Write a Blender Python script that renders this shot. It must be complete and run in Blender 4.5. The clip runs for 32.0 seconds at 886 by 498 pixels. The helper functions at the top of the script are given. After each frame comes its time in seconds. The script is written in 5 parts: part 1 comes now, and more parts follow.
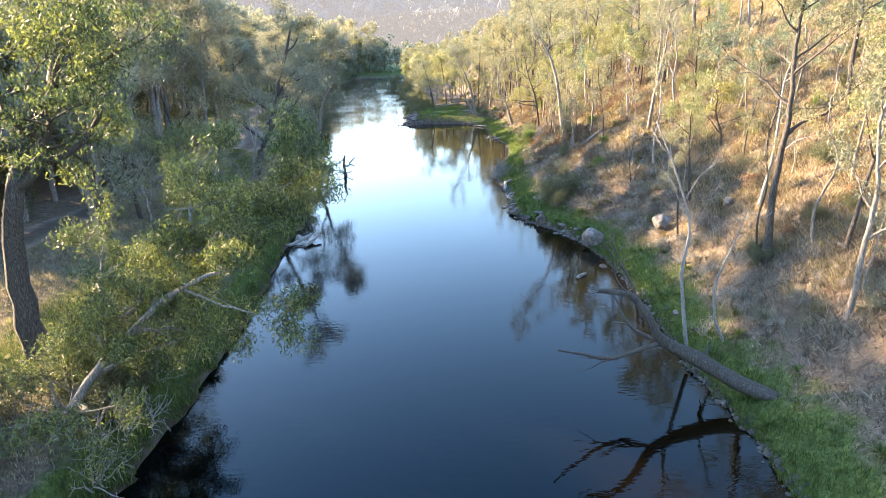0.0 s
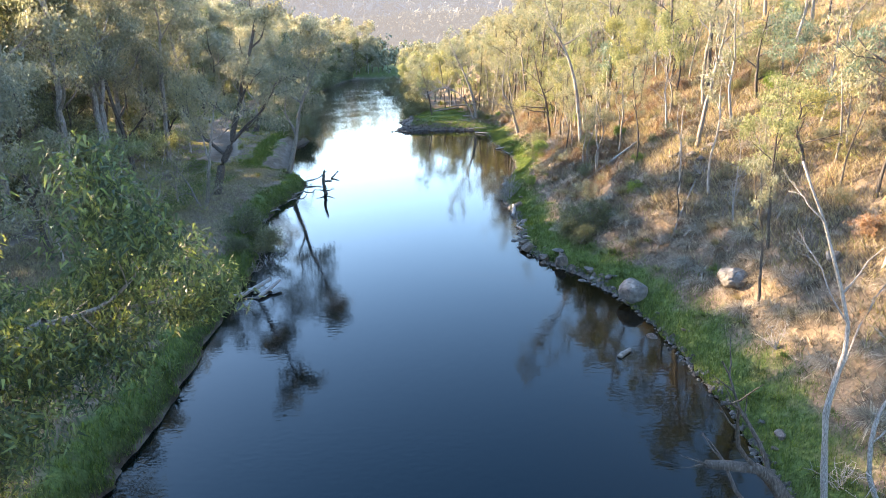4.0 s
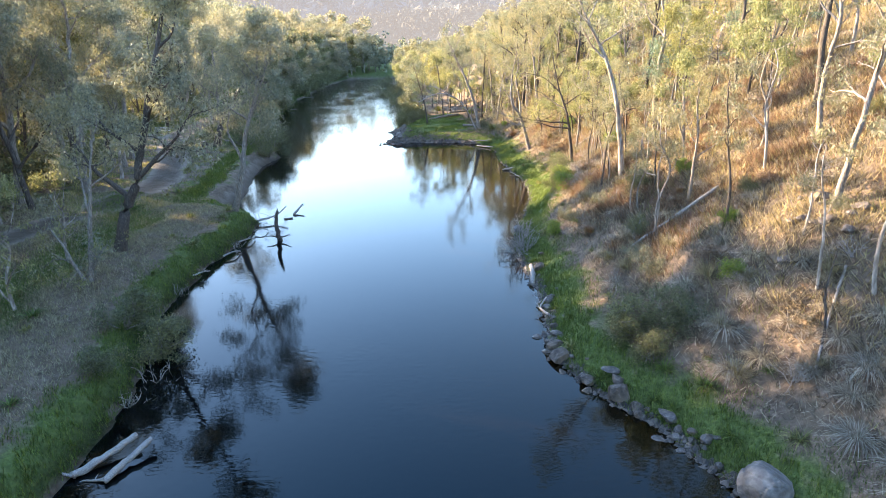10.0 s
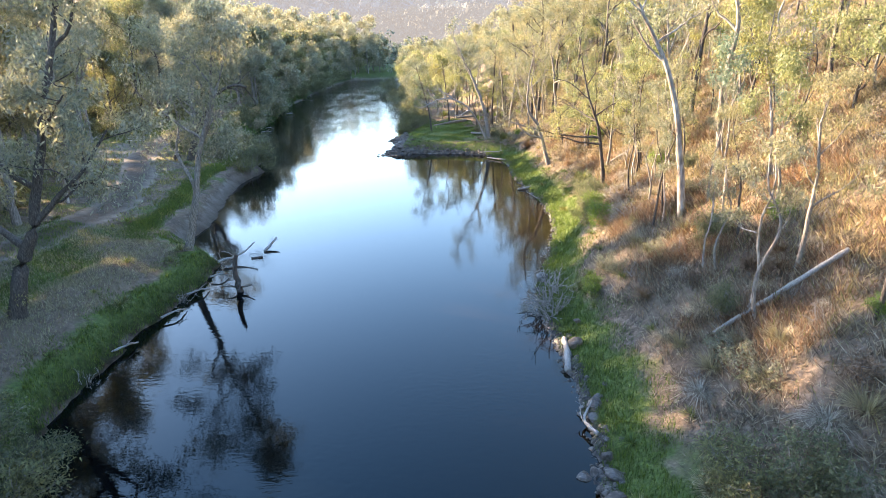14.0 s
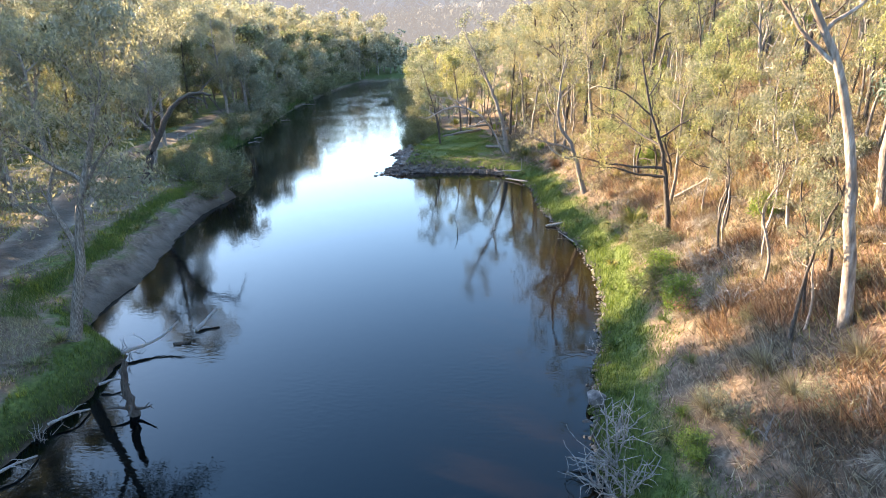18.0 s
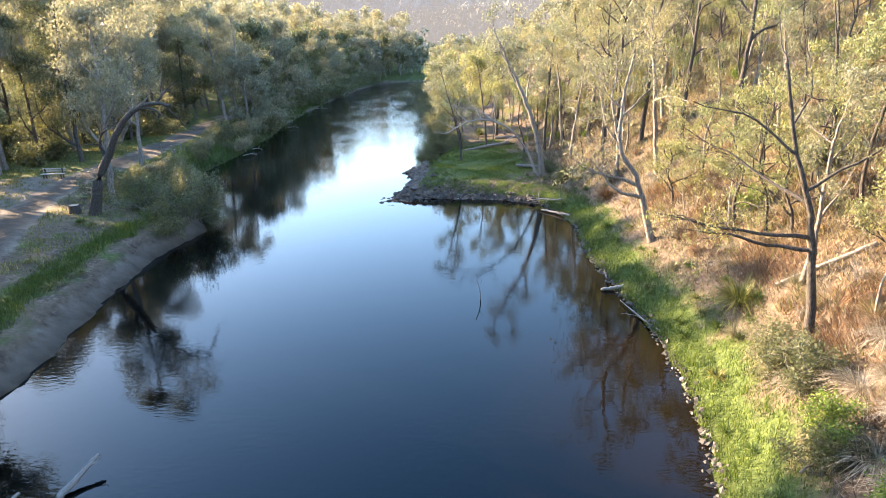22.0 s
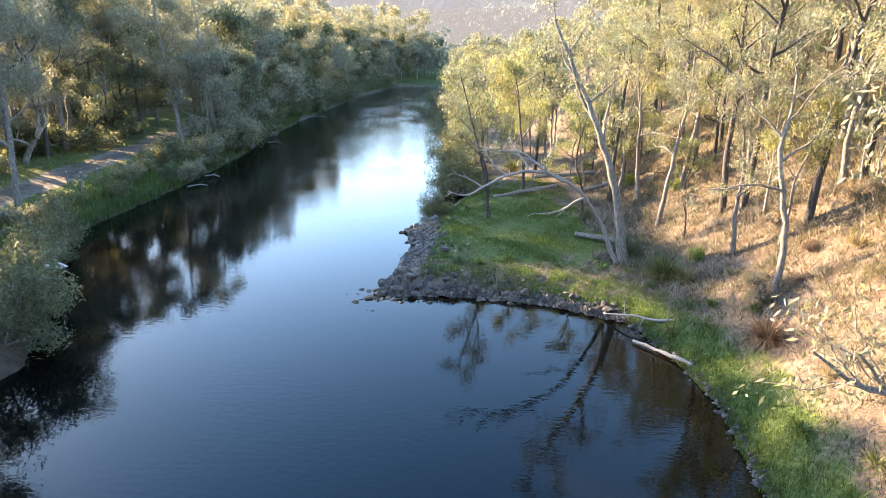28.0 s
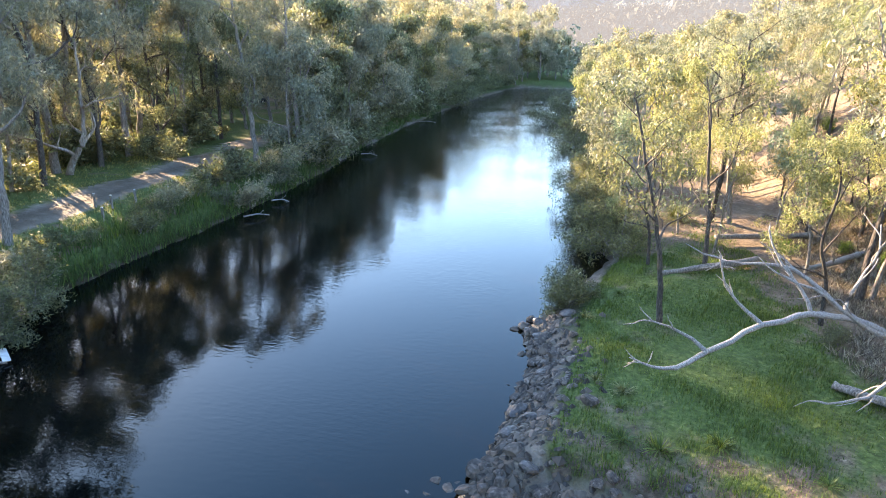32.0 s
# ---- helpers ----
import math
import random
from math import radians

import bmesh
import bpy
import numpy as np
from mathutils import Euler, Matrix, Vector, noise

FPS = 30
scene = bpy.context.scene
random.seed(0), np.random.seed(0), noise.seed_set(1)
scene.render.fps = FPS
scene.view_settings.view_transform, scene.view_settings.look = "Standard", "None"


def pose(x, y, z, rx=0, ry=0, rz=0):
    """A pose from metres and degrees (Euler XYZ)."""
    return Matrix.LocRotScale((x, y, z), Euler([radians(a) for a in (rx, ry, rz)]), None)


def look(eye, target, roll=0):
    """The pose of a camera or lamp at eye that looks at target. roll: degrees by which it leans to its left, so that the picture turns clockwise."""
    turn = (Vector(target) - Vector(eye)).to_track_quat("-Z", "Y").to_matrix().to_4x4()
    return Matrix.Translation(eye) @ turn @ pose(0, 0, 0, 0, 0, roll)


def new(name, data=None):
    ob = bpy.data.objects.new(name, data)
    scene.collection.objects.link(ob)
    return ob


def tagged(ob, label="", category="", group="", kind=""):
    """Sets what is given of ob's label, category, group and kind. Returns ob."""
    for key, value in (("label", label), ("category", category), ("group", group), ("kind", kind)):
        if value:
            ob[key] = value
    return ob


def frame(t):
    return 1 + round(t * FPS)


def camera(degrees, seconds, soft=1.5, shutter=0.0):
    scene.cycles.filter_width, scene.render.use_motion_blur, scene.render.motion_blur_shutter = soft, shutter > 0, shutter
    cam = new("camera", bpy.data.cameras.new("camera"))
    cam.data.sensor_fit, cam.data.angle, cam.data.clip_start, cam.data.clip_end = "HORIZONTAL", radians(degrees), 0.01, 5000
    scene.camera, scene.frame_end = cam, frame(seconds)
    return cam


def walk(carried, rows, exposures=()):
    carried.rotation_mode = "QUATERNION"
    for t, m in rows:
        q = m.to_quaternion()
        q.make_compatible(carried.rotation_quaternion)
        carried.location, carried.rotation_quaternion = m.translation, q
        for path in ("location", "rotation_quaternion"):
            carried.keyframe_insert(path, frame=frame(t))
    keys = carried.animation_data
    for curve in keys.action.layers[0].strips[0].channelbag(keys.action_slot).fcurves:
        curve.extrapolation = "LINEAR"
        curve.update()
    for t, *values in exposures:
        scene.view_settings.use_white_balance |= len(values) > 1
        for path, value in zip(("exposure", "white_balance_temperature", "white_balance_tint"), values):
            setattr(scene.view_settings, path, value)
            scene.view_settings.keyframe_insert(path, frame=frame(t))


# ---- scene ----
cam = camera(72.0, 32.0, soft=0.9)
# seconds, x, y, z in metres, then the turns about x, y and z in degrees
ROWS = [
    (0.0, 1.008, 0.666, 12.832, 71.46, 1.63, 1.36),
    (0.5, 0.986, 1.929, 12.773, 71.49, 1.57, 1.33),
    (1.0, 0.972, 3.191, 12.714, 71.51, 1.51, 1.33),
    (1.5, 0.971, 4.442, 12.657, 71.54, 1.46, 1.35),
    (2.0, 0.974, 5.670, 12.602, 71.55, 1.40, 1.37),
    (2.5, 0.972, 6.871, 12.551, 71.56, 1.35, 1.40),
    (3.0, 0.963, 8.059, 12.504, 71.57, 1.30, 1.34),
    (3.5, 0.958, 9.245, 12.462, 71.57, 1.26, 1.33),
    (5.5, 1.187, 14.130, 12.404, 71.45, 1.21, 1.58),
    (6.0, 1.190, 15.296, 12.406, 71.44, 1.22, 1.64),
    (6.5, 1.182, 16.450, 12.411, 71.43, 1.22, 1.58),
    (7.0, 1.169, 17.596, 12.417, 71.43, 1.24, 1.55),
    (7.5, 1.166, 18.743, 12.424, 71.43, 1.25, 1.56),
    (8.0, 1.173, 19.905, 12.432, 71.42, 1.26, 1.54),
    (8.5, 1.191, 21.091, 12.440, 71.42, 1.27, 1.51),
    (9.0, 1.219, 22.301, 12.446, 71.41, 1.29, 1.46),
    (9.5, 1.256, 23.528, 12.452, 71.40, 1.30, 1.48),
    (10.0, 1.297, 24.760, 12.455, 71.38, 1.32, 1.51),
    (10.5, 1.333, 25.981, 12.457, 71.36, 1.33, 1.57),
    (11.0, 1.354, 27.176, 12.455, 71.34, 1.35, 1.60),
    (11.5, 1.354, 28.331, 12.450, 71.32, 1.36, 1.58),
    (12.0, 1.334, 29.451, 12.443, 71.30, 1.38, 1.57),
    (12.5, 1.302, 30.558, 12.431, 71.30, 1.39, 1.60),
    (13.0, 1.265, 31.682, 12.417, 71.30, 1.41, 1.67),
    (13.5, 1.235, 32.852, 12.399, 71.32, 1.42, 1.85),
    (14.0, 1.217, 34.090, 12.379, 71.34, 1.44, 2.15),
    (14.5, 1.209, 35.394, 12.355, 71.36, 1.46, 2.50),
    (16.5, 1.264, 41.626, 12.217, 71.42, 1.57, 3.24),
    (17.0, 1.266, 43.149, 12.187, 71.41, 1.60, 3.43),
    (17.5, 1.260, 44.653, 12.157, 71.40, 1.63, 3.48),
    (18.0, 1.243, 46.130, 12.130, 71.40, 1.66, 3.49),
    (18.5, 1.216, 47.579, 12.105, 71.41, 1.68, 3.61),
    (19.0, 1.182, 49.005, 12.082, 71.43, 1.70, 3.86),
    (19.5, 1.145, 50.418, 12.061, 71.44, 1.71, 4.18),
    (20.0, 1.107, 51.830, 12.043, 71.45, 1.71, 4.57),
    (20.5, 1.057, 53.245, 12.026, 71.46, 1.71, 5.03),
    (21.0, 0.983, 54.666, 12.011, 71.46, 1.69, 5.48),
    (21.5, 0.888, 56.113, 11.997, 71.46, 1.65, 5.76),
    (22.0, 0.776, 57.610, 11.982, 71.46, 1.60, 5.79),
    (22.5, 0.655, 59.170, 11.968, 71.46, 1.53, 5.79),
    (23.0, 0.524, 60.792, 11.953, 71.46, 1.44, 5.84),
    (23.5, 0.378, 62.462, 11.937, 71.47, 1.33, 5.80),
    (24.0, 0.219, 64.161, 11.919, 71.48, 1.21, 5.69),
    (24.5, 0.051, 65.884, 11.900, 71.49, 1.07, 5.60),
    (25.0, -0.121, 67.626, 11.880, 71.49, 0.92, 5.59),
    (25.5, -0.302, 69.380, 11.859, 71.50, 0.76, 5.60),
    (27.5, -1.253, 76.493, 11.742, 71.69, -0.03, 6.74),
    (28.0, -1.519, 78.351, 11.712, 71.70, -0.18, 7.72),
    (28.5, -1.798, 80.213, 11.683, 71.70, -0.31, 8.83),
    (29.0, -2.103, 82.068, 11.655, 71.69, -0.43, 10.10),
    (29.5, -2.445, 83.916, 11.627, 71.67, -0.54, 11.31),
    (30.0, -2.831, 85.759, 11.599, 71.64, -0.64, 12.68),
    (30.5, -3.274, 87.596, 11.572, 71.61, -0.72, 15.33),
    (31.0, -3.791, 89.429, 11.545, 71.56, -0.81, 17.62),
    (31.5, -4.369, 91.247, 11.519, 71.51, -0.89, 18.44),
    (32.0, -4.977, 93.050, 11.492, 71.46, -0.97, 18.55),
]
walk(cam, [(t, pose(*row)) for t, *row in ROWS], [(0.0, 3.78, 7600, 18.0), (14.0, 3.76, 7600, 18.0), (18.0, 3.64, 7600, 18.0), (26.0, 3.66, 7650, 18.0), (29.0, 3.92, 7650, 18.0), (31.0, 4.12, 8300, 19.0), (32.0, 3.92, 7650, 18.0)])

# ---- sky and sun ----
SUN_WAY = Vector((-0.875, 0.40, 0.31)).normalized()
world = bpy.data.worlds.new("world")
scene.world = world
world.use_nodes = True
sky = world.node_tree.nodes.new("ShaderNodeTexSky")
sky.sky_type, sky.sun_disc = "NISHITA", False
sky.sun_elevation = math.asin(SUN_WAY.z)
sky.sun_rotation = math.atan2(SUN_WAY.x, SUN_WAY.y)
sky.dust_density, sky.air_density, sky.ozone_density = 0.4, 1.0, 2.4
clear = world.node_tree.nodes.new("ShaderNodeHueSaturation")
clear.inputs["Saturation"].default_value = 1.14
world.node_tree.links.new(sky.outputs[0], clear.inputs["Color"])
world.node_tree.links.new(clear.outputs[0], world.node_tree.nodes["Background"].inputs[0])
world.node_tree.nodes["Background"].inputs[1].default_value = 0.118
sun = new("sun", bpy.data.lights.new("sun", "SUN"))
sun.data.energy, sun.data.angle, sun.data.color = 3.6, radians(0.6), (1.0, 0.82, 0.58)
sun.matrix_world = look(SUN_WAY * 100, (0, 0, 0))

# ---- materials ----
def shade(name, rough=0.8, spec=0.3):
    m = bpy.data.materials.new(name)
    m.use_nodes = True
    n, l = m.node_tree.nodes, m.node_tree.links
    b = n["Principled BSDF"]
    b.inputs["Roughness"].default_value, b.inputs["Specular IOR Level"].default_value = rough, spec
    return m, n, l, b


def noise_at(n, l, size, detail=4.0, stretch=(1, 1, 1), kind="Object", rough=0.55):
    """Noise with features of about that many metres."""
    c, mp, t = n.new("ShaderNodeTexCoord"), n.new("ShaderNodeMapping"), n.new("ShaderNodeTexNoise")
    mp.inputs["Scale"].default_value = stretch
    t.inputs["Scale"].default_value, t.inputs["Detail"].default_value, t.inputs["Roughness"].default_value = 1 / size, detail, rough
    l.new(c.outputs[kind], mp.inputs[0])
    l.new(mp.outputs[0], t.inputs["Vector"])
    return t.outputs[0]


def ramp(n, l, value, stops):
    r = n.new("ShaderNodeValToRGB")
    e = r.color_ramp.elements
    while len(e) < len(stops):
        e.new(0.5)
    for k, (p, c) in zip(e, stops):
        k.position, k.color = p, (*c, 1)
    l.new(value, r.inputs[0])
    return r.outputs[0]


def blend(n, l, f, a, b, mode="MIX"):
    m = n.new("ShaderNodeMix")
    m.data_type, m.blend_type = "RGBA", mode
    for s, v in ((m.inputs[0], f), (m.inputs[6], a), (m.inputs[7], b)):
        if isinstance(v, (int, float)):
            s.default_value = v
        elif isinstance(v, tuple):
            s.default_value = (*v, 1)
        else:
            l.new(v, s)
    return m.outputs[2]


def relief(n, l, b, value, depth, strength=1.0):
    k = n.new("ShaderNodeBump")
    k.inputs["Distance"].default_value, k.inputs["Strength"].default_value = depth, strength
    l.new(value, k.inputs["Height"])
    l.new(k.outputs[0], b.inputs["Normal"])


def rough_stuff(name, dark, mid, light, size=0.3, stretch=(1, 1, 1), depth=0.03, rough=0.85, second=None):
    m, n, l, b = shade(name, rough)
    a, g = noise_at(n, l, size, 6, stretch), noise_at(n, l, size * 9, 3)
    col = ramp(n, l, a, [(0.3, dark), (0.52, mid), (0.72, light)])
    if second:
        col = blend(n, l, ramp(n, l, g, [(0.45, (0, 0, 0)), (0.62, (1, 1, 1))]), col, second)
    l.new(col, b.inputs["Base Color"])
    relief(n, l, b, a, depth)
    return m


def leafy(name, dark, mid, light, glow=0.45, old=None):
    """Leaves: each with its own tone, letting some light through."""
    m, n, l, b = shade(name, 0.55, 0.35)
    g, o = n.new("ShaderNodeNewGeometry"), n.new("ShaderNodeObjectInfo")
    col = ramp(n, l, g.outputs["Random Per Island"], [(0.0, dark), (0.55, mid), (1.0, light)])
    tone = ramp(n, l, o.outputs["Random"], [(0.0, (0.78, 0.85, 0.9)), (0.5, (1, 1, 1)), (1.0, old or (1.15, 1.05, 0.85))])
    col = blend(n, l, 1.0, col, tone, "MULTIPLY")
    l.new(col, b.inputs["Base Color"])
    t, mix = n.new("ShaderNodeBsdfTranslucent"), n.new("ShaderNodeMixShader")
    l.new(blend(n, l, 1.0, col, (1.05, 1.08, 0.8), "MULTIPLY"), t.inputs[0])
    mix.inputs[0].default_value = glow
    l.new(b.outputs[0], mix.inputs[1])
    l.new(t.outputs[0], mix.inputs[2])
    l.new(mix.outputs[0], n["Material Output"].inputs[0])
    return m


BARK = rough_stuff("grey_bark", (0.06, 0.052, 0.045), (0.17, 0.15, 0.13), (0.31, 0.28, 0.25), 0.12, (3, 3, 0.5), 0.03, 0.9)
BARK_DARK = rough_stuff("dark_bark", (0.02, 0.017, 0.015), (0.062, 0.053, 0.046), (0.13, 0.114, 0.10), 0.1, (3, 3, 0.5), 0.04, 0.92)
BARK_PALE = rough_stuff("pale_bark", (0.09, 0.075, 0.062), (0.25, 0.22, 0.19), (0.44, 0.405, 0.36), 0.2, (1.8, 1.8, 0.45), 0.03, 0.85, (0.13, 0.10, 0.08))
DEADWOOD = rough_stuff("bleached_deadwood", (0.085, 0.076, 0.068), (0.22, 0.205, 0.19), (0.38, 0.36, 0.34), 0.07, (4, 4, 0.7), 0.015, 0.85)
LEAF_LEFT = leafy("grey_green_leaves", (0.145, 0.14, 0.105), (0.20, 0.19, 0.138), (0.29, 0.268, 0.18), 0.42)
LEAF_BANK = leafy("hanging_bank_leaves", (0.03, 0.045, 0.024), (0.075, 0.10, 0.042), (0.20, 0.225, 0.07), 0.42)
LEAF_RIGHT = leafy("olive_leaves", (0.105, 0.108, 0.075), (0.18, 0.178, 0.122), (0.30, 0.288, 0.205), 0.45)
LEAF_YELLOW = leafy("yellow_green_leaves", (0.105, 0.118, 0.052), (0.20, 0.207, 0.094), (0.335, 0.332, 0.17), 0.45)
LEAF_BLUE = leafy("blue_green_leaves", (0.06, 0.09, 0.065), (0.12, 0.17, 0.12), (0.22, 0.27, 0.19), 0.35)
LEAF_SHRUB = leafy("shrub_leaves", (0.06, 0.068, 0.041), (0.112, 0.122, 0.066), (0.19, 0.188, 0.095), 0.4)
LEAF_BRIGHT = leafy("bright_shrub_leaves", (0.06, 0.10, 0.02), (0.13, 0.20, 0.035), (0.24, 0.30, 0.06), 0.4)
BLADE_GREEN = leafy("green_grass_blades", (0.032, 0.058, 0.015), (0.066, 0.11, 0.026), (0.125, 0.17, 0.036), 0.4)
BLADE_DRY = leafy("dry_grass_blades", (0.05, 0.038, 0.028), (0.17, 0.132, 0.094), (0.41, 0.345, 0.255), 0.3)
BLADE_RED = leafy("red_brown_bracken", (0.09, 0.05, 0.032), (0.18, 0.104, 0.066), (0.31, 0.20, 0.13), 0.3)
BLADE_LAWN = leafy("half_dry_grass_blades", (0.07, 0.085, 0.03), (0.15, 0.155, 0.055), (0.27, 0.24, 0.10), 0.35)
BLADE_PALE = leafy("silvery_dead_blades", (0.10, 0.08, 0.062), (0.25, 0.21, 0.165), (0.46, 0.405, 0.33), 0.3)
BLADE_STRAW = leafy("straw_green_blades", (0.12, 0.102, 0.064), (0.24, 0.204, 0.13), (0.37, 0.32, 0.21), 0.35)
BLADE_TUSSOCK = leafy("tussock_blades", (0.04, 0.055, 0.018), (0.09, 0.105, 0.03), (0.20, 0.19, 0.06), 0.3)
STONE = rough_stuff("grey_river_stone", (0.024, 0.02, 0.017), (0.062, 0.05, 0.042), (0.14, 0.115, 0.098), 0.16, (1, 1, 1), 0.02, 0.8, (0.13, 0.10, 0.078))
PEBBLE = leafy("loose_stones", (0.012, 0.01, 0.008), (0.034, 0.027, 0.022), (0.085, 0.07, 0.058), 0.0)
STONE_WET = rough_stuff("dark_wet_stone", (0.025, 0.022, 0.02), (0.07, 0.06, 0.055), (0.13, 0.115, 0.10), 0.14, (1, 1, 1), 0.02, 0.45)
GRANITE = rough_stuff("pale_granite", (0.05, 0.047, 0.044), (0.11, 0.104, 0.098), (0.19, 0.18, 0.17), 0.22, (1, 1, 1), 0.03, 0.8, (0.16, 0.145, 0.13))
TIMBER = rough_stuff("weathered_timber", (0.16, 0.145, 0.13), (0.36, 0.34, 0.31), (0.52, 0.50, 0.47), 0.05, (0.6, 5, 5), 0.006, 0.8)
SILVER = rough_stuff("painted_slats", (0.42, 0.41, 0.39), (0.60, 0.59, 0.57), (0.72, 0.71, 0.69), 0.2, (1, 1, 1), 0.003, 0.6)


def ground_material():
    """Soil and short turf, by the cover that each place carries: r green turf, g bare track, b red litter, alpha darker
    soil (wet edges, spit, track).
    """
    m, n, l, b = shade("soil_and_turf", 0.95, 0.15)
    cover, part_of = n.new("ShaderNodeAttribute"), n.new("ShaderNodeSeparateColor")
    cover.attribute_name = "cover"
    l.new(cover.outputs["Color"], part_of.inputs[0])
    fine, mid, wide = noise_at(n, l, 0.16, 6), noise_at(n, l, 0.9, 5), noise_at(n, l, 6.0, 3)
    dry = ramp(n, l, fine, [(0.25, (0.075, 0.055, 0.041)), (0.5, (0.135, 0.10, 0.074)), (0.75, (0.22, 0.172, 0.13))])
    dry = blend(n, l, ramp(n, l, noise_at(n, l, 0.42, 5, rough=.65), [(0.40, (0.75, 0.75, 0.75)), (0.52, (0, 0, 0))]), dry, (0.045, 0.034, 0.026))
    dry = blend(n, l, ramp(n, l, mid, [(0.42, (0, 0, 0)), (0.60, (0.85, 0.85, 0.85))]), dry, (0.11, 0.082, 0.058))
    dry = blend(n, l, ramp(n, l, wide, [(0.5, (0, 0, 0)), (0.7, (0.5, 0.5, 0.5))]), dry, (0.19, 0.145, 0.09))
    green = ramp(n, l, fine, [(0.28, (0.035, 0.05, 0.016)), (0.55, (0.07, 0.098, 0.028)), (0.75, (0.12, 0.145, 0.042))])
    bare = ramp(n, l, mid, [(0.3, (0.15, 0.125, 0.10)), (0.6, (0.215, 0.18, 0.145)), (0.8, (0.28, 0.24, 0.195))])
    red = ramp(n, l, fine, [(0.3, (0.08, 0.05, 0.036)), (0.55, (0.15, 0.10, 0.072)), (0.75, (0.25, 0.18, 0.13))])
    edge = n.new("ShaderNodeMath")
    edge.operation = "MULTIPLY_ADD"
    edge.inputs[1].default_value, edge.inputs[2].default_value = 0.9, -0.45
    l.new(mid, edge.inputs[0])

    def share(channel):
        a, s = n.new("ShaderNodeMath"), n.new("ShaderNodeMapRange")
        a.operation = "ADD"
        l.new(part_of.outputs[channel], a.inputs[0])
        l.new(edge.outputs[0], a.inputs[1])
        s.inputs["From Min"].default_value, s.inputs["From Max"].default_value = 0.35, 0.65
        l.new(a.outputs[0], s.inputs["Value"])
        return s.outputs[0]
    col = blend(n, l, share(2), dry, red)
    col = blend(n, l, share(0), col, green)
    col = blend(n, l, share(1), col, bare)
    soil_dark = ramp(n, l, cover.outputs["Alpha"], [(0.0, (1, 1, 1)), (1.0, (0.28, 0.26, 0.24))])
    l.new(blend(n, l, 1.0, col, soil_dark, "MULTIPLY"), b.inputs["Base Color"])
    tuft = noise_at(n, l, 0.42, 5, rough=.65)
    relief(n, l, b, tuft, 0.22)
    return m


def water_material():
    m, n, l, b = shade("dark_river_water", 0.006, 0.34)
    shallow = n.new("ShaderNodeAttribute")
    shallow.attribute_name = "shallows"
    l.new(blend(n, l, shallow.outputs["Fac"], (0.0008, 0.0012, 0.0014), (0.007, 0.0039, 0.0012)), b.inputs["Base Color"])
    b.inputs["IOR"].default_value = 1.335
    b.inputs["Specular Tint"].default_value = (0.25, 0.78, 1.0, 1)
    a, w = noise_at(n, l, 0.4, 2, (1, 2.2, 1)), noise_at(n, l, 7.0, 2)
    k = n.new("ShaderNodeMath")
    k.operation = "MULTIPLY"
    l.new(a, k.inputs[0])
    l.new(ramp(n, l, w, [(0.35, (0.35, 0.35, 0.35)), (0.7, (1, 1, 1))]), k.inputs[1])
    co, xyz, breeze = n.new("ShaderNodeTexCoord"), n.new("ShaderNodeSeparateXYZ"), n.new("ShaderNodeMapRange")
    l.new(co.outputs["Object"], xyz.inputs[0])
    l.new(xyz.outputs["Y"], breeze.inputs["Value"])
    for slot, v in zip(("From Min", "From Max", "To Min", "To Max"), (110, 230, 1.0, 11.0)):
        breeze.inputs[slot].default_value = v
    k2 = n.new("ShaderNodeMath")
    k2.operation = "MULTIPLY"
    l.new(k.outputs[0], k2.inputs[0])
    l.new(breeze.outputs[0], k2.inputs[1])
    relief(n, l, b, k2.outputs[0], 0.011, 0.45)
    return m


GROUND, WATER = ground_material(), water_material()

# ---- lie of the land ----
def arr(text):
    return np.array([[float(v) for v in p.split(",")] for p in text.split()])


RIGHT_SHORE = arr("14,-300 11.5,-40 11,0 10.6,16 10.5,20 10,23.5 10.3,30 9.7,36.5 9,39.7 7.8,42.5 6,44.9 4.9,48 5.2,51 5.2,55 4.9,58"
                  " 4.5,62 5.2,66 6.1,70 6.9,74 7.2,78 7,82 6.2,87 5.5,92 5.4,98 4.7,101 3.2,104.2 0,105.6 -3,106.1 -6.5,106 -8.6,105.7"
                  " -8.2,110 -8.3,114 -9,116.5 -7.6,121.5 -6.4,127 -7,131 -8.8,139 -9.5,155 -14,176 -19,205 -21,240 -18,262 -5,270 60,272 400,260")
LEFT_SHORE = arr("-11,-300 -10.5,-40 -9.8,14 -9.5,20 -9.8,30 -10.7,37 -11.4,45 -13.7,52 -14.1,59 -13.5,65 -13.9,68.2 -17.4,71 -17.9,74 -18.1,78"
                 " -19.5,84 -20.7,91 -20.2,97 -23,101 -27.3,106 -28.6,109 -30.5,112 -30.9,118 -31.3,126 -32,133 -33.2,143 -35.6,153"
                 " -39,177 -41,200 -43,225 -43.5,262 -40,276 -20,281 60,284 400,275")
RIGHT_LAND = np.vstack([RIGHT_SHORE, [[4000, 260], [4000, -300]]])
LEFT_LAND = np.vstack([LEFT_SHORE, [[4000, 275], [4000, 5000], [-4000, 5000], [-4000, -300]]])
FOOT = arr("15,-300 13,-40 12.6,0 12,16 12,24 11.8,30 11.3,37 10.5,42 8.5,45 7.2,48 6.8,55 6.3,62 7,68 8.4,76 8.6,82 7.8,88 7.2,95 6.8,100"
           " 6.5,106 6,112 5.5,120 4,135 0,160 -6,180 -12,205 -13,240 400,300")


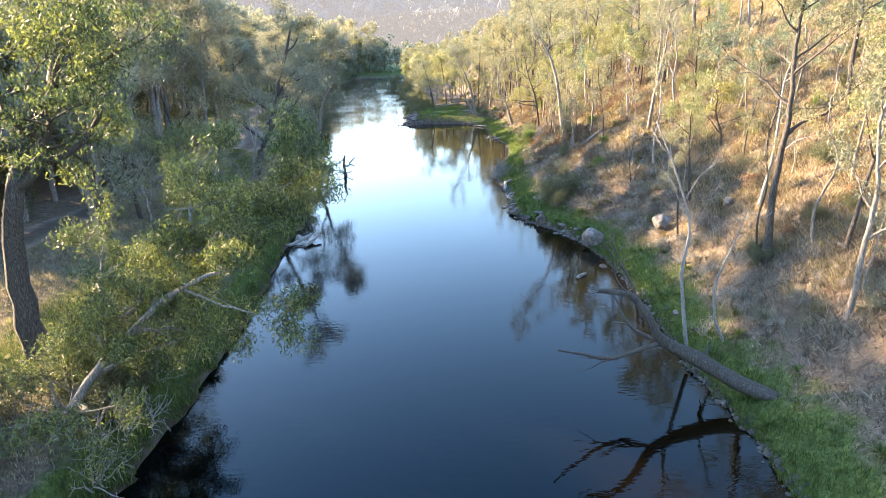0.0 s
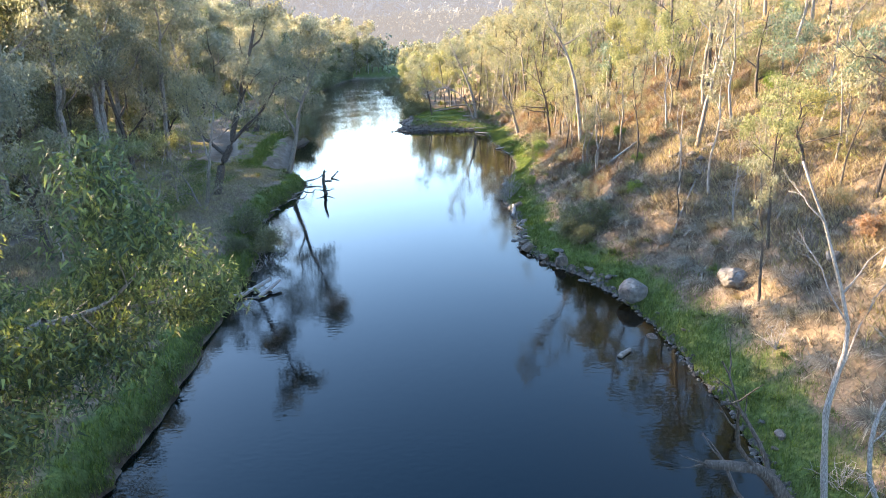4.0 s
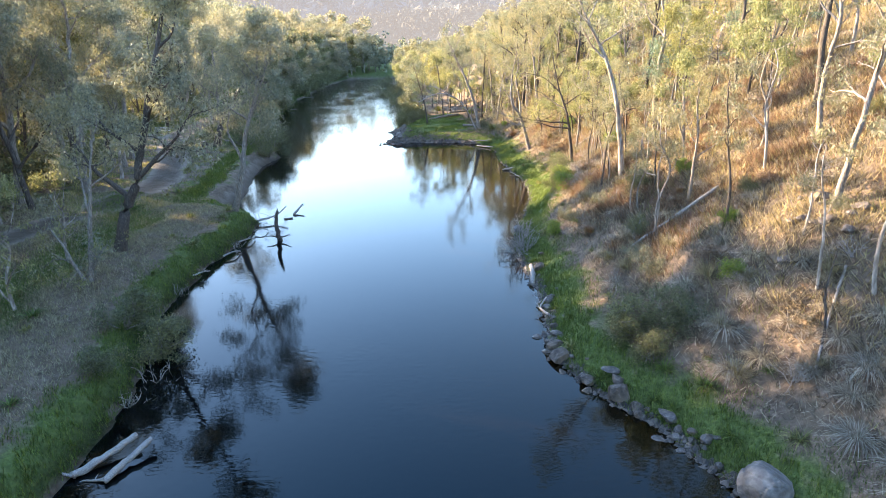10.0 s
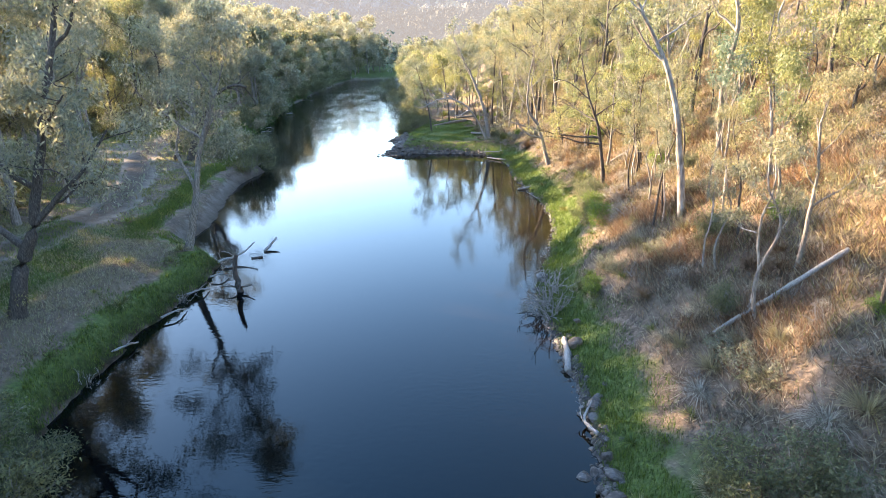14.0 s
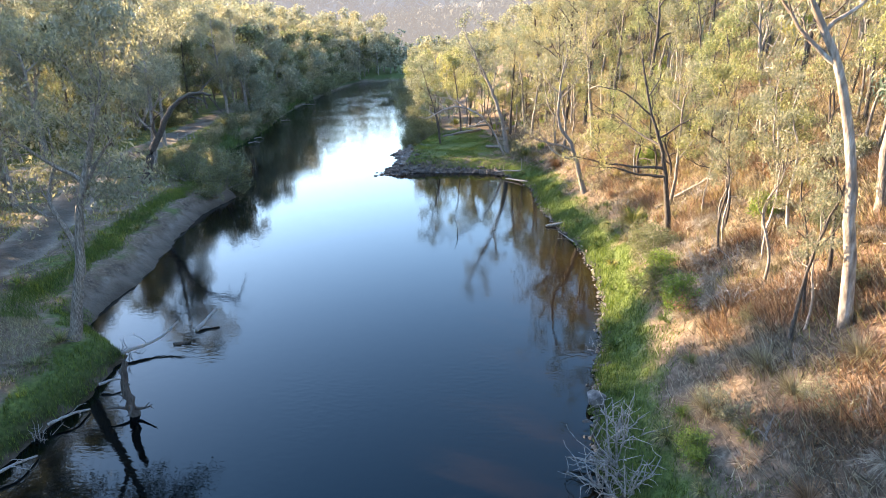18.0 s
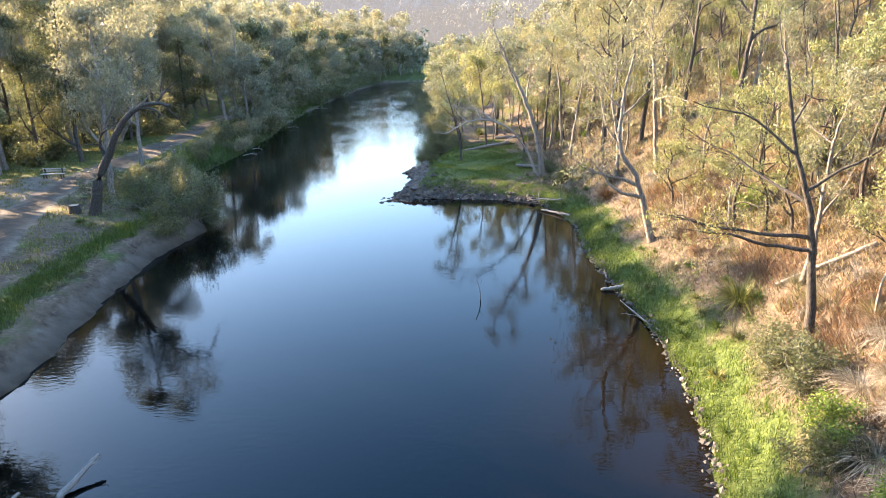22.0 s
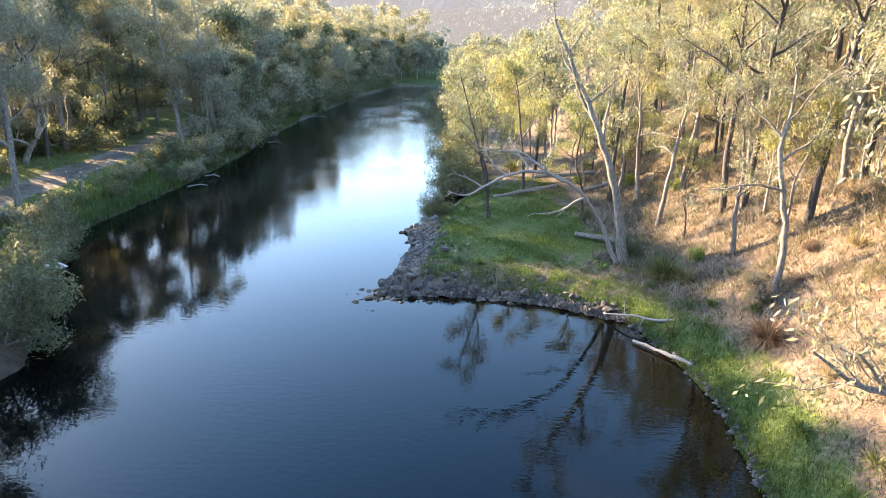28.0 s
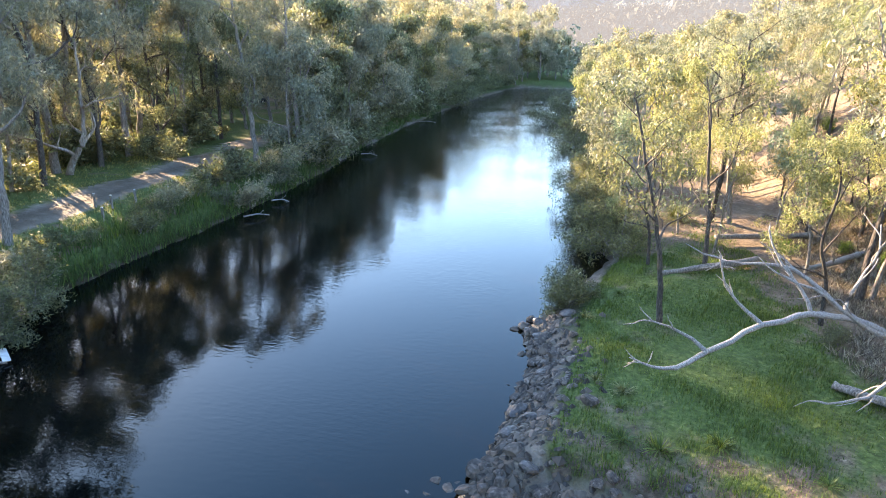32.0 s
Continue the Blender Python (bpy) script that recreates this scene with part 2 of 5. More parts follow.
def to_line(x, y, line):
    """The distance of many places from an open line, in metres."""
    best = np.full(x.shape, 1e9)
    for (ax, ay), (bx, by) in zip(line[:-1], line[1:]):
        dx, dy = bx - ax, by - ay
        k = np.clip(((x - ax) * dx + (y - ay) * dy) / (dx * dx + dy * dy), 0, 1)
        best = np.minimum(best, (x - ax - k * dx) ** 2 + (y - ay - k * dy) ** 2)
    return np.sqrt(best)


def within_area(x, y, area):
    inside = np.zeros(x.shape, bool)
    for (ax, ay), (bx, by) in zip(area, np.roll(area, -1, 0)):
        if ay != by:
            inside ^= ((ay > y) != (by > y)) & (x < (bx - ax) * (y - ay) / (by - ay) + ax)
    return inside


def waves(x, y, size, seed):
    """Smooth unevenness between about -1 and 1."""
    k, s = 2 * np.pi / size, seed * 1.7
    return (np.sin(k * x + 1.3 * np.sin(k * .7 * y + s) + s) + np.sin(k * .83 * y + 1.1 * np.sin(k * .9 * x + 2 * s) + 2.1 * s)
            + .6 * np.sin(k * 1.9 * (x + y) + 3 * s) + .5 * np.sin(k * 2.3 * (x - .6 * y) + s)) / 3


TRACK = arr("-27.5,20 -27,40 -26.8,52 -26.2,63 -24.9,70 -25,77 -28.5,87 -33,96 -36.5,106 -38.2,118 -39.5,127 -42,140 -48,170 -52,220")


def lie(x, y):
    """For many places: height, distance from the right shore and from the left shore (minus: outside that bank)."""
    x, y = np.asarray(x, float), np.asarray(y, float)
    dr, dl = to_line(x, y, RIGHT_SHORE), to_line(x, y, LEFT_SHORE)
    dr = np.where(within_area(x, y, RIGHT_LAND), dr, -dr)
    dl = np.where(within_area(x, y, LEFT_LAND), dl, -dl)
    rag = .20 * waves(x, y, 3.3, 25) + .12 * waves(x, y, 1.3, 26)
    dr, dl = dr + rag * np.clip(3 - np.abs(dr), 0, 1), dl + rag * np.clip(3 - np.abs(dl), 0, 1)
    up = np.maximum(0, x - np.interp(y, FOOT[:, 1], FOOT[:, 0]))
    fall = np.clip((260 - y) / 110, .35, 1)
    hill = fall * (.60 * up + .35 * np.maximum(0, up - 2) * np.exp(-up / 8)) * 55 / (55 + np.maximum(0, up - 25))
    zr = np.minimum(dr * .55, .7 + .12 * np.minimum(dr, 4)) + hill + waves(x, y, 7, 1) * .16 * np.clip(dr / 3, 0, 1) + waves(x, y, 2.3, 2) * .06 * np.clip(dr / 2, 0, 1)
    far = np.maximum(0, np.minimum(dl - 22, -x - 38))
    ridge = np.exp(-((dl - 3.2) / 2.2) ** 2) * np.clip((72 - y) / 4, 0, 1) * .35
    gully = np.exp(-((dl - 7.2) / 1.5) ** 2) * np.clip((70 - y) / 6, 0, 1) * np.clip((y - 34) / 8, 0, 1) * .75
    low = np.clip((y - 70) / 3, 0, 1) * np.clip((101 - y) / 6, 0, 1)
    steep = 1.15 - .5 * low * np.clip(1 - dl / 3, 0, 1)
    zl = np.minimum(dl * steep, .95 + .10 * np.minimum(dl, 8)) + ridge - gully + np.minimum(far * .13 + .0015 * far ** 2, 30) + waves(x, y, 9, 3) * .14 * np.clip(dl / 3, 0, 1) + waves(x, y, 2.1, 4) * .05 * np.clip(dl / 2, 0, 1)
    z = np.where(dr > 0, zr, np.where(dl > 0, zl, -np.minimum(1.6, .12 + .45 * np.minimum(-dr, -dl))))
    return z, dr, dl


def height(x, y):
    return float(lie(np.array([x]), np.array([y]))[0][0])


# ---- building helpers ----
RNG = np.random.default_rng(7)


def mesh_of(name, verts, faces, material, smooth=False):
    """A mesh from arrays: verts n x 3, faces m x 3 or m x 4 (a list of such blocks is allowed)."""
    blocks = faces if isinstance(faces, list) else [faces]
    blocks = [np.asarray(b, np.int32) for b in blocks if len(b)]
    me = bpy.data.meshes.new(name)
    verts = np.asarray(verts, np.float32)
    me.vertices.add(len(verts))
    me.vertices.foreach_set("co", verts.ravel())
    sizes = np.concatenate([np.full(len(b), b.shape[1], np.int32) for b in blocks])
    loops = np.concatenate([b.ravel() for b in blocks])
    me.loops.add(len(loops))
    me.loops.foreach_set("vertex_index", loops)
    me.polygons.add(len(sizes))
    me.polygons.foreach_set("loop_start", np.concatenate([[0], np.cumsum(sizes)[:-1]]).astype(np.int32))
    me.polygons.foreach_set("loop_total", sizes)
    me.polygons.foreach_set("use_smooth", np.full(len(sizes), smooth))
    me.update(calc_edges=True)
    me.materials.append(material)
    return me


def child(name, mesh, parent, label=""):
    ob = new(name, mesh)
    ob.parent = parent
    return tagged(ob, label)


def part(name, bm, material, parent, label=""):
    me = bpy.data.meshes.new(name)
    bm.to_mesh(me)
    bm.free()
    me.materials.append(material)
    return child(name, me, parent, label)


def thing(name, m, label, category, group=""):
    ob = new(name)
    ob.empty_display_size = 0.2
    ob.matrix_basis = m
    return tagged(ob, label, category, group)


# ---- ground and water ----
def spread(dense_from, dense_to, step, far_from, far_to, growth=1.16):
    a = list(np.arange(dense_from, dense_to + step / 2, step))
    s, p = step, a[-1]
    while p < far_to:
        s *= growth
        p += s
        a.append(p)
    s, p = step, a[0]
    while p > far_from:
        s *= growth
        p -= s
        a.insert(0, p)
    return np.array(a)


gx, gy = spread(-32, 22, 0.4, -3500, 3500), spread(6, 132, 0.45, -250, 4500)
GX, GY = np.meshgrid(gx, gy)
gz, gdr, gdl = lie(GX.ravel(), GY.ravel())
X1, Y1 = GX.ravel(), GY.ravel()
off = np.maximum(0, np.hypot(X1, Y1 - 150) - 420)
gz = gz + np.minimum(off * .004, 8)
nx, ny = len(gx), len(gy)
ids = np.arange(nx * ny).reshape(ny, nx)
quads = np.stack([ids[:-1, :-1], ids[:-1, 1:], ids[1:, 1:], ids[1:, :-1]], -1).reshape(-1, 4)
ground = tagged(new("ground", mesh_of("ground", np.stack([X1, Y1, gz], 1), quads, GROUND, True)),
                "dry grassy river banks and a brown hillside", "ground", kind="structure")


def cover_at(x, y, dr, dl):
    """Shares of green turf, bare track and red litter."""
    w = waves(x, y, 5, 6) * .5 + waves(x, y, 1.7, 7) * .35
    verge = np.where(dr > 0, 1.25 - dr / (2.6 + 1.0 * w) - .5 * np.clip((y - 104) / 3, 0, 1) * np.clip((1.8 - dr) / .4, 0, 1), 0)
    spit = np.clip((y - 106) / 4, 0, 1) * np.clip((132 - y) / 8, 0, 1) * np.clip((5.5 - .25 * np.maximum(0, y - 112) - x) / 3, 0, 1) * (dr > .8) * (.75 + .4 * w)
    edge_green = np.where((y > 71) & (y < 101), 1.0 - np.abs(dl - 3.0) / 1.1 + .4 * w, 0)
    bank = np.where(dl > 0, .95 - np.abs(dl - .6) / 1.7 + .3 * w, 0) * np.where((y > 71) & (y < 100), .35, 1)
    gully = np.exp(-((dl - 7.2) / 2.0) ** 2) * np.clip((72 - y) / 4, 0, 1) * (dl > 0)
    lawn = np.where((dl > 1) & (y > 66), .34 + .6 * w, 0) + np.where((dl > 2) & (y > 100), .5 + .3 * w, 0)
    green = np.maximum.reduce([verge, spit, bank, gully, lawn, edge_green])
    road = to_line(x, y, TRACK)
    wet = np.where((dl > 0) & (y > 71) & (y < 101), 1.15 - dl / 1.3, 0)
    park = np.exp(-(((x + 38) / 7) ** 2 + ((y - 103) / 6) ** 2)) * 1.2
    bare = np.maximum.reduce([1.7 - road / 1.3, wet, park, np.where((dr > 0) & (y > 103) & (x < 3.5), 1.3 - dr / (.55 + .5 * (x < -3.5) + .8 * (x < -6.5)), 0), (dr < 0) & (dl < 0)])
    red = np.where((dr > 4) & (y > 52) & (y < 92), .75 - np.abs(dr - 8) / 9 + .55 * w, 0)
    return np.clip(green, 0, 1), np.clip(bare, 0, 1), np.clip(red, 0, 1)


cg, cb, cr = cover_at(X1, Y1, gdr, gdl)
layer = ground.data.color_attributes.new("cover", "FLOAT_COLOR", "POINT")
# alpha: darker along the waterline, the spit's stony edge, the beach and the track
layer.data.foreach_set("color", np.stack([cg, cb, cr, np.maximum.reduce([np.clip(1.25 - np.maximum(gdr, gdl / np.where(Y1 > 101, 2.2, 1.7)) / .36, 0, 1), .6 * ((Y1 > 103) & (X1 < 4) & (gdr > 0) & (gdr < .7 + .6 * (X1 < -3.5) + 1.0 * (X1 < -6.5))), .75 * ((Y1 > 70) & (Y1 < 102)) * np.clip(1.5 - gdl, 0, 1) * (gdl > 0), .8 * np.clip(1.6 - to_line(X1, Y1, TRACK), 0, 1)])], 1).astype(np.float32).ravel())

wx, wy = spread(-36, 14, 1.0, -140, 420, 1.4), spread(0, 140, 2.0, -300, 330, 1.4)
WX, WY = [g.ravel() for g in np.meshgrid(wx, wy)]
wi = np.arange(len(WX)).reshape(len(wy), len(wx))
water = tagged(new("water", mesh_of("water", np.stack([WX, WY, 0 * WX], 1), np.stack([wi[:-1, :-1], wi[:-1, 1:], wi[1:, 1:], wi[1:, :-1]], -1).reshape(-1, 4), WATER)), "still dark river mirroring sky and trees", "river", kind="structure")
wdr = -lie(WX, WY)[1]
bed = np.clip(1 - wdr / 7.5, 0, 1)
water.data.color_attributes.new("shallows", "FLOAT_COLOR", "POINT").data.foreach_set("color", np.stack([bed, bed, bed, np.ones_like(bed)], 1).astype(np.float32).ravel())


def ridge(name, dist, top, seed, material, label):
    """A far wooded ridge round the valley's end."""
    a = np.linspace(-1.5, 1.5, 260)
    prof = top * (.82 + .12 * np.sin(a * 5 + seed) + .06 * np.sin(a * 13 + 2 * seed))
    rows = []
    for k, (f, back) in enumerate(((0, 0), (.3, .10), (.6, .25), (.85, .45), (1.0, .7))):
        r = dist * (1 + back)
        rows.append(np.stack([np.sin(a) * r, 150 + np.cos(a) * r, 2 + prof * f + (RNG.standard_normal(260) * top * .008 if 0 < k else 0)], 1))
    v = np.concatenate(rows)
    i = np.arange(5 * 260).reshape(5, 260)
    q = np.stack([i[:-1, :-1], i[:-1, 1:], i[1:, 1:], i[1:, :-1]], -1).reshape(-1, 4)
    tagged(new(name, mesh_of(name, v, q, material, True)), label, "hills", kind="structure")


# haze: colour of an even glow that stands in for distance haze
def far_haze_material(name, dark, light, haze, share):
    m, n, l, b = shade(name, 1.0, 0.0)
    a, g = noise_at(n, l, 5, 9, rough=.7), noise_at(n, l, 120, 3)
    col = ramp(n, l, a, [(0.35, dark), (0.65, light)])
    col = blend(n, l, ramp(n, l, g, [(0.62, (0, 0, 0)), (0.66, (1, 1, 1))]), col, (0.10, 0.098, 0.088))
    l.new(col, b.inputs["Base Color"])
    # distance haze painted as weak emission; share is its strength
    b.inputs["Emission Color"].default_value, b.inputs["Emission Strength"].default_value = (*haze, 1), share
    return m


# both ridges glow a little in place of haze in the air
ridge("backdrop_hills", 280, 40, 1.0, far_haze_material("near_hill_haze_glow", (0.02, 0.023, 0.024), (0.06, 0.06, 0.055), (0.70, 0.70, 0.72), 0.056), "wooded hills closing the valley, haze painted as glow")
ridge("backdrop_ridge", 1100, 215, 2.6, far_haze_material("far_hill_haze_glow", (0.04, 0.045, 0.05), (0.085, 0.085, 0.08), (0.74, 0.77, 0.84), 0.044), "far ridge paled by a painted haze glow")


def hill_woods(name, dist, top, seed, count, size, material, label):
    """Tree crowns standing over a far ridge, as one mass."""
    r = np.random.default_rng(int(seed * 10))
    a, f = r.uniform(-.75, .6, count), r.uniform(.02, 1, count) ** .8
    prof = top * (.82 + .12 * np.sin(a * 5 + seed) + .06 * np.sin(a * 13 + 2 * seed))
    d = dist * (1 + np.interp(f, (0, .3, .6, .85, 1), (0, .10, .25, .45, .7)))
    c = np.stack([np.sin(a) * d, 150 + np.cos(a) * d, 2 + prof * f], 1)
    c, each = np.repeat(c, 14, 0), size * np.repeat(r.uniform(.6, 1.3, count), 14)[:, None]
    c = c + r.normal(0, .45, c.shape) * each * [1, 1, .7] + [0, 0, size * .6]
    u, w = r.normal(0, .5, c.shape) * each, r.normal(0, .5, c.shape) * each
    v = np.stack([c, c + u, c + w], 1).reshape(-1, 3)
    tagged(new(name, mesh_of(name, v, np.arange(len(v)).reshape(-1, 3), material)), label, "woods", kind="stuff")


# these woods carry the same painted haze glow as their ridges
hill_woods("backdrop_hill_woods", 280, 40, 1.0, 2600, 4.0, far_haze_material("hill_trees_haze_glow", (0.015, 0.018, 0.018), (0.055, 0.056, 0.05), (0.70, 0.70, 0.72), 0.052), "grey woods on the near hill, haze painted as glow")
hill_woods("backdrop_ridge_woods", 1100, 215, 2.6, 1600, 17, far_haze_material("ridge_trees_haze_glow", (0.03, 0.035, 0.04), (0.065, 0.067, 0.07), (0.74, 0.76, 0.82), 0.048), "woods on the far ridge, paled by a painted haze glow")


# ---- wood and leaves ----
def tube(path, radii, sides):
    """A tapering round branch along a path: verts and quads."""
    path, radii = np.asarray(path, float), np.asarray(radii, float)
    d = np.gradient(path, axis=0)
    d /= np.linalg.norm(d, axis=1)[:, None] + 1e-9
    ref = np.where(np.abs(d[:, 2:3]) > .9, np.array([[1., 0, 0]]), np.array([[0, 0, 1.]]))
    u = np.cross(d, ref)
    u /= np.linalg.norm(u, axis=1)[:, None] + 1e-9
    w = np.cross(d, u)
    a = np.arange(sides) * 2 * np.pi / sides
    v = path[:, None] + radii[:, None, None] * (np.cos(a)[None, :, None] * u[:, None] + np.sin(a)[None, :, None] * w[:, None])
    i = np.arange(len(path) * sides).reshape(-1, sides)
    n = np.roll(i, -1, 1)
    q = np.stack([i[:-1], n[:-1], n[1:], i[1:]], -1).reshape(-1, 4)
    return v.reshape(-1, 3), q


class Wood:
    """Gathers branches into one mesh."""

    def __init__(self):
        self.v, self.q, self.n = [], [], 0

    def add(self, path, r0, r1, sides, flare=0.0):
        k = np.linspace(0, 1, len(path))
        r = r0 + (r1 - r0) * k ** .8 + flare * r0 * np.exp(-k * 14)
        v, q = tube(path, r, sides)
        self.v.append(v)
        self.q.append(q + self.n)
        self.n += len(v)

    def mesh(self, name, material):
        return mesh_of(name, np.concatenate(self.v), np.concatenate(self.q), material, True)


def wander(rng, start, way, length, steps, bend=.25, lift=0.0):
    """A crooked path from start."""
    p, d, out = np.array(start, float), np.array(way, float), []
    d /= np.linalg.norm(d)
    out.append(p.copy())
    for _ in range(steps):
        d = d + rng.normal(0, bend, 3) + np.array([0, 0, lift])
        d /= np.linalg.norm(d)
        p = p + d * length / steps
        out.append(p.copy())
    return np.array(out)


def refine(points, steps, rng, wobble):
    """A smooth path through a few points, with small crooks."""
    pts = np.asarray(points, float)
    k, s = np.linspace(0, len(pts) - 1, steps), []
    for t in k:
        i = min(int(t), len(pts) - 2)
        f = t - i
        p0, p1, p2, p3 = pts[max(i - 1, 0)], pts[i], pts[i + 1], pts[min(i + 2, len(pts) - 1)]
        s.append(.5 * (2 * p1 + (p2 - p0) * f + (2 * p0 - 5 * p1 + 4 * p2 - p3) * f * f + (3 * p1 - p0 - 3 * p2 + p3) * f ** 3))
    s = np.array(s)
    s[1:-1] += rng.normal(0, wobble, (len(s) - 2, 3))
    return s


def leaves(rng, centres, each, spread_by, size, droop=.6, flat=.75, wide=.30, spare=False):
    """Kite-shaped leaves in loose clumps round the centres: verts and quads."""
    c = np.repeat(np.asarray(centres, float), each, axis=0)
    n = len(c)
    o = rng.normal(0, 1, (n, 3))
    o *= (rng.random((n, 1)) ** .45) * spread_by / (np.linalg.norm(o, axis=1)[:, None] + 1e-9)
    o[:, 2] *= flat
    base = c + o
    d = rng.normal(0, 1, (n, 3))
    d /= np.linalg.norm(d, axis=1)[:, None]
    d = d * (1 - droop * .6) + np.array([0, 0, -droop])
    d /= np.linalg.norm(d, axis=1)[:, None]
    s = np.cross(d, rng.normal(0, 1, (n, 3)))
    s /= np.linalg.norm(s, axis=1)[:, None] + 1e-9
    ln = size * rng.uniform(.6, 1.35, (n, 1))
    wd = ln * wide * .5
    if spare:
        v = np.stack([base - s * wd, base + s * wd, base + d * ln * 1.1], 1).reshape(-1, 3)
        return v, np.arange(3 * n).reshape(-1, 3)
    v = np.stack([base, base + d * ln * .45 + s * wd, base + d * ln, base + d * ln * .45 - s * wd], 1).reshape(-1, 3)
    return v, np.arange(4 * n).reshape(-1, 4)


def grow(seed, tall, girth, limbs=5, reach=.45, fork=.4, lean=(0, 0), crooked=.1, twigs=4, clump=26, clump_size=.6, leaf=.24,
         path=None, limb_ways=None, bark=BARK, foliage=LEAF_LEFT, sides=9, dead=False, lift=.10, low=0.0, bare=0.15, spare=False, wide=.30, split=False):
    """The meshes of one tree about its base: trunk, limbs, crown (or no crown for a dead one)."""
    rng = np.random.default_rng(seed)
    if path is None:
        top = np.array([lean[0], lean[1], tall])
        path = [np.zeros(3) - [0, 0, .5], top * .25 + rng.normal(0, crooked, 3) * tall * .12, top * .55 + rng.normal(0, crooked, 3) * tall * .2,
                top * .8 + rng.normal(0, crooked, 3) * tall * .2, top * .97]
    trunk_path = refine(path, 22, rng, girth * .12)
    trunk = Wood()
    trunk.add(trunk_path, girth, girth * .22, sides, .3)
    made, tips = [], []
    if limb_ways is None:
        a0 = rng.uniform(0, 6.28)
        limb_ways = []
        for i in range(limbs):
            a = a0 + i * 2.4 + rng.normal(0, .3)
            limb_ways.append((fork + (1 - fork) * .93 * (i / max(1, limbs - 1)), np.cos(a), np.sin(a), rng.uniform(.35, 1.0)))
    for i, (at, wx, wy, wz) in enumerate(limb_ways):
        k = min(int(at * 21), 21)
        r0 = (girth + (girth * .22 - girth) * (k / 21) ** .8) * .72
        ln = tall * reach * rng.uniform(.75, 1.15) * (1.05 - .45 * max(0, at - fork) / (1.001 - fork))
        w, before = Wood(), len(tips)
        lp = wander(rng, trunk_path[k], (wx, wy, wz), ln, 9, .16, lift * .6)
        w.add(lp, r0, r0 * .25, max(5, sides - 2))
        for j in range(twigs):
            f = int(rng.uniform(.3, 1.0) * 9)
            d = lp[min(f + 1, 9)] - lp[max(f - 1, 0)]
            d /= np.linalg.norm(d)
            side = d * .6 + rng.normal(0, .6, 3) + [0, 0, .15]
            sp = wander(rng, lp[f], side, ln * rng.uniform(.3, .55), 6, .24, lift)
            rs = r0 * (1 - .7 * f / 9) * .5
            w.add(sp[::2] if spare else sp, rs, rs * .3, 4 if spare else 5)
            for q in range(4):
                g = int(rng.integers(2, 7))
                e = sp[g] - sp[max(g - 2, 0)]
                e = e / (np.linalg.norm(e) + 1e-9) + rng.normal(0, .7, 3)
                tp = wander(rng, sp[g], e, ln * rng.uniform(.1, .24), 4, .25, lift * .5 - low)
                w.add(tp[::2], rs * .32, .006 + rs * .05, 3)
                if not dead and rng.random() > bare:
                    tips.append(tp[-1])
                    if rng.random() < .6:
                        tips.append(tp[2])
            if not dead:
                tips.append(sp[-1])
        own = None
        if split and len(tips) > before:
            v, q = leaves(rng, tips[before:], clump, clump_size, leaf, wide=wide, spare=spare)
            own = mesh_of("foliage", v, q, foliage)
        made.append((w.mesh("limb", bark), own))
    crown = None
    if not dead and not split:
        v, q = leaves(rng, tips, clump, clump_size, leaf, wide=wide, spare=spare)
        crown = mesh_of("crown", v, q, foliage)
    return trunk.mesh("trunk", bark), made, crown


def plant(meshes, name, m, label, category="tree", group=""):
    trunk, limbs, crown = meshes
    t = thing(name, m, label, category, group)
    child("trunk", trunk, t)
    for w, own in limbs:
        limb = child("limb", w, t)
        if own:
            child("foliage", own, limb)
    if crown:
        child("crown", crown, t)
    return t


def stand(x, y, turn=0.0, size=1.0, tip=(0, 0), sink=.15):
    """A place on the ground."""
    return pose(x, y, height(x, y) - sink * size, tip[0], tip[1], turn) @ Matrix.Scale(size, 4)


# ---- single trees ----
def hero(name, x, y, points, label, seed, tall, girth, category="tree", **more):
    """A tree whose trunk follows points given in the world."""
    z = height(x, y)
    local = [np.array(p) - [x, y, z] for p in points]
    local[0] = local[0] - [0, 0, .5]
    return plant(grow(seed, tall, girth, path=local, split=True, **more), name, pose(x, y, z), label, category)


hero("tall_gum_tree", 11.2, 62, [(11.2, 62, 4.5), (10.75, 62, 7.6), (10.1, 62, 10.6), (9.2, 62, 12.4), (8.2, 62.3, 14.4), (7.6, 62.4, 16.5)],
     "tall pale-barked gum leaning over the dry hillside", 11, 12, .175, bark=BARK_PALE, foliage=LEAF_RIGHT, clump=14, leaf=.2, twigs=4,
     limb_ways=[(.5, -.9, .3, .5), (.6, .8, .3, .8), (.62, -.7, -.3, .9), (.75, .6, .5, 1), (.85, -.8, .3, .6), (.98, 0, .3, 1)], reach=.34)
hero("leaning_gum_tree", 8.7, 90, [(8.7, 90, 1.5), (7.6, 90, 4.8), (6.6, 90, 6.6), (6.6, 90.2, 9), (7.1, 90.4, 11.5)],
     "crooked leaning gum with thin dead lower branches", 12, 8, .20, bark=BARK, foliage=LEAF_RIGHT, clump=10, leaf=.2,
     limb_ways=[(.28, -.9, .1, .5), (.2, -.8, -.2, .6), (.55, -.8, .2, .6), (.7, .8, .2, .8), (.75, -.9, .1, .6), (.9, .5, .5, .8), (.98, -.3, .2, 1)], reach=.42)
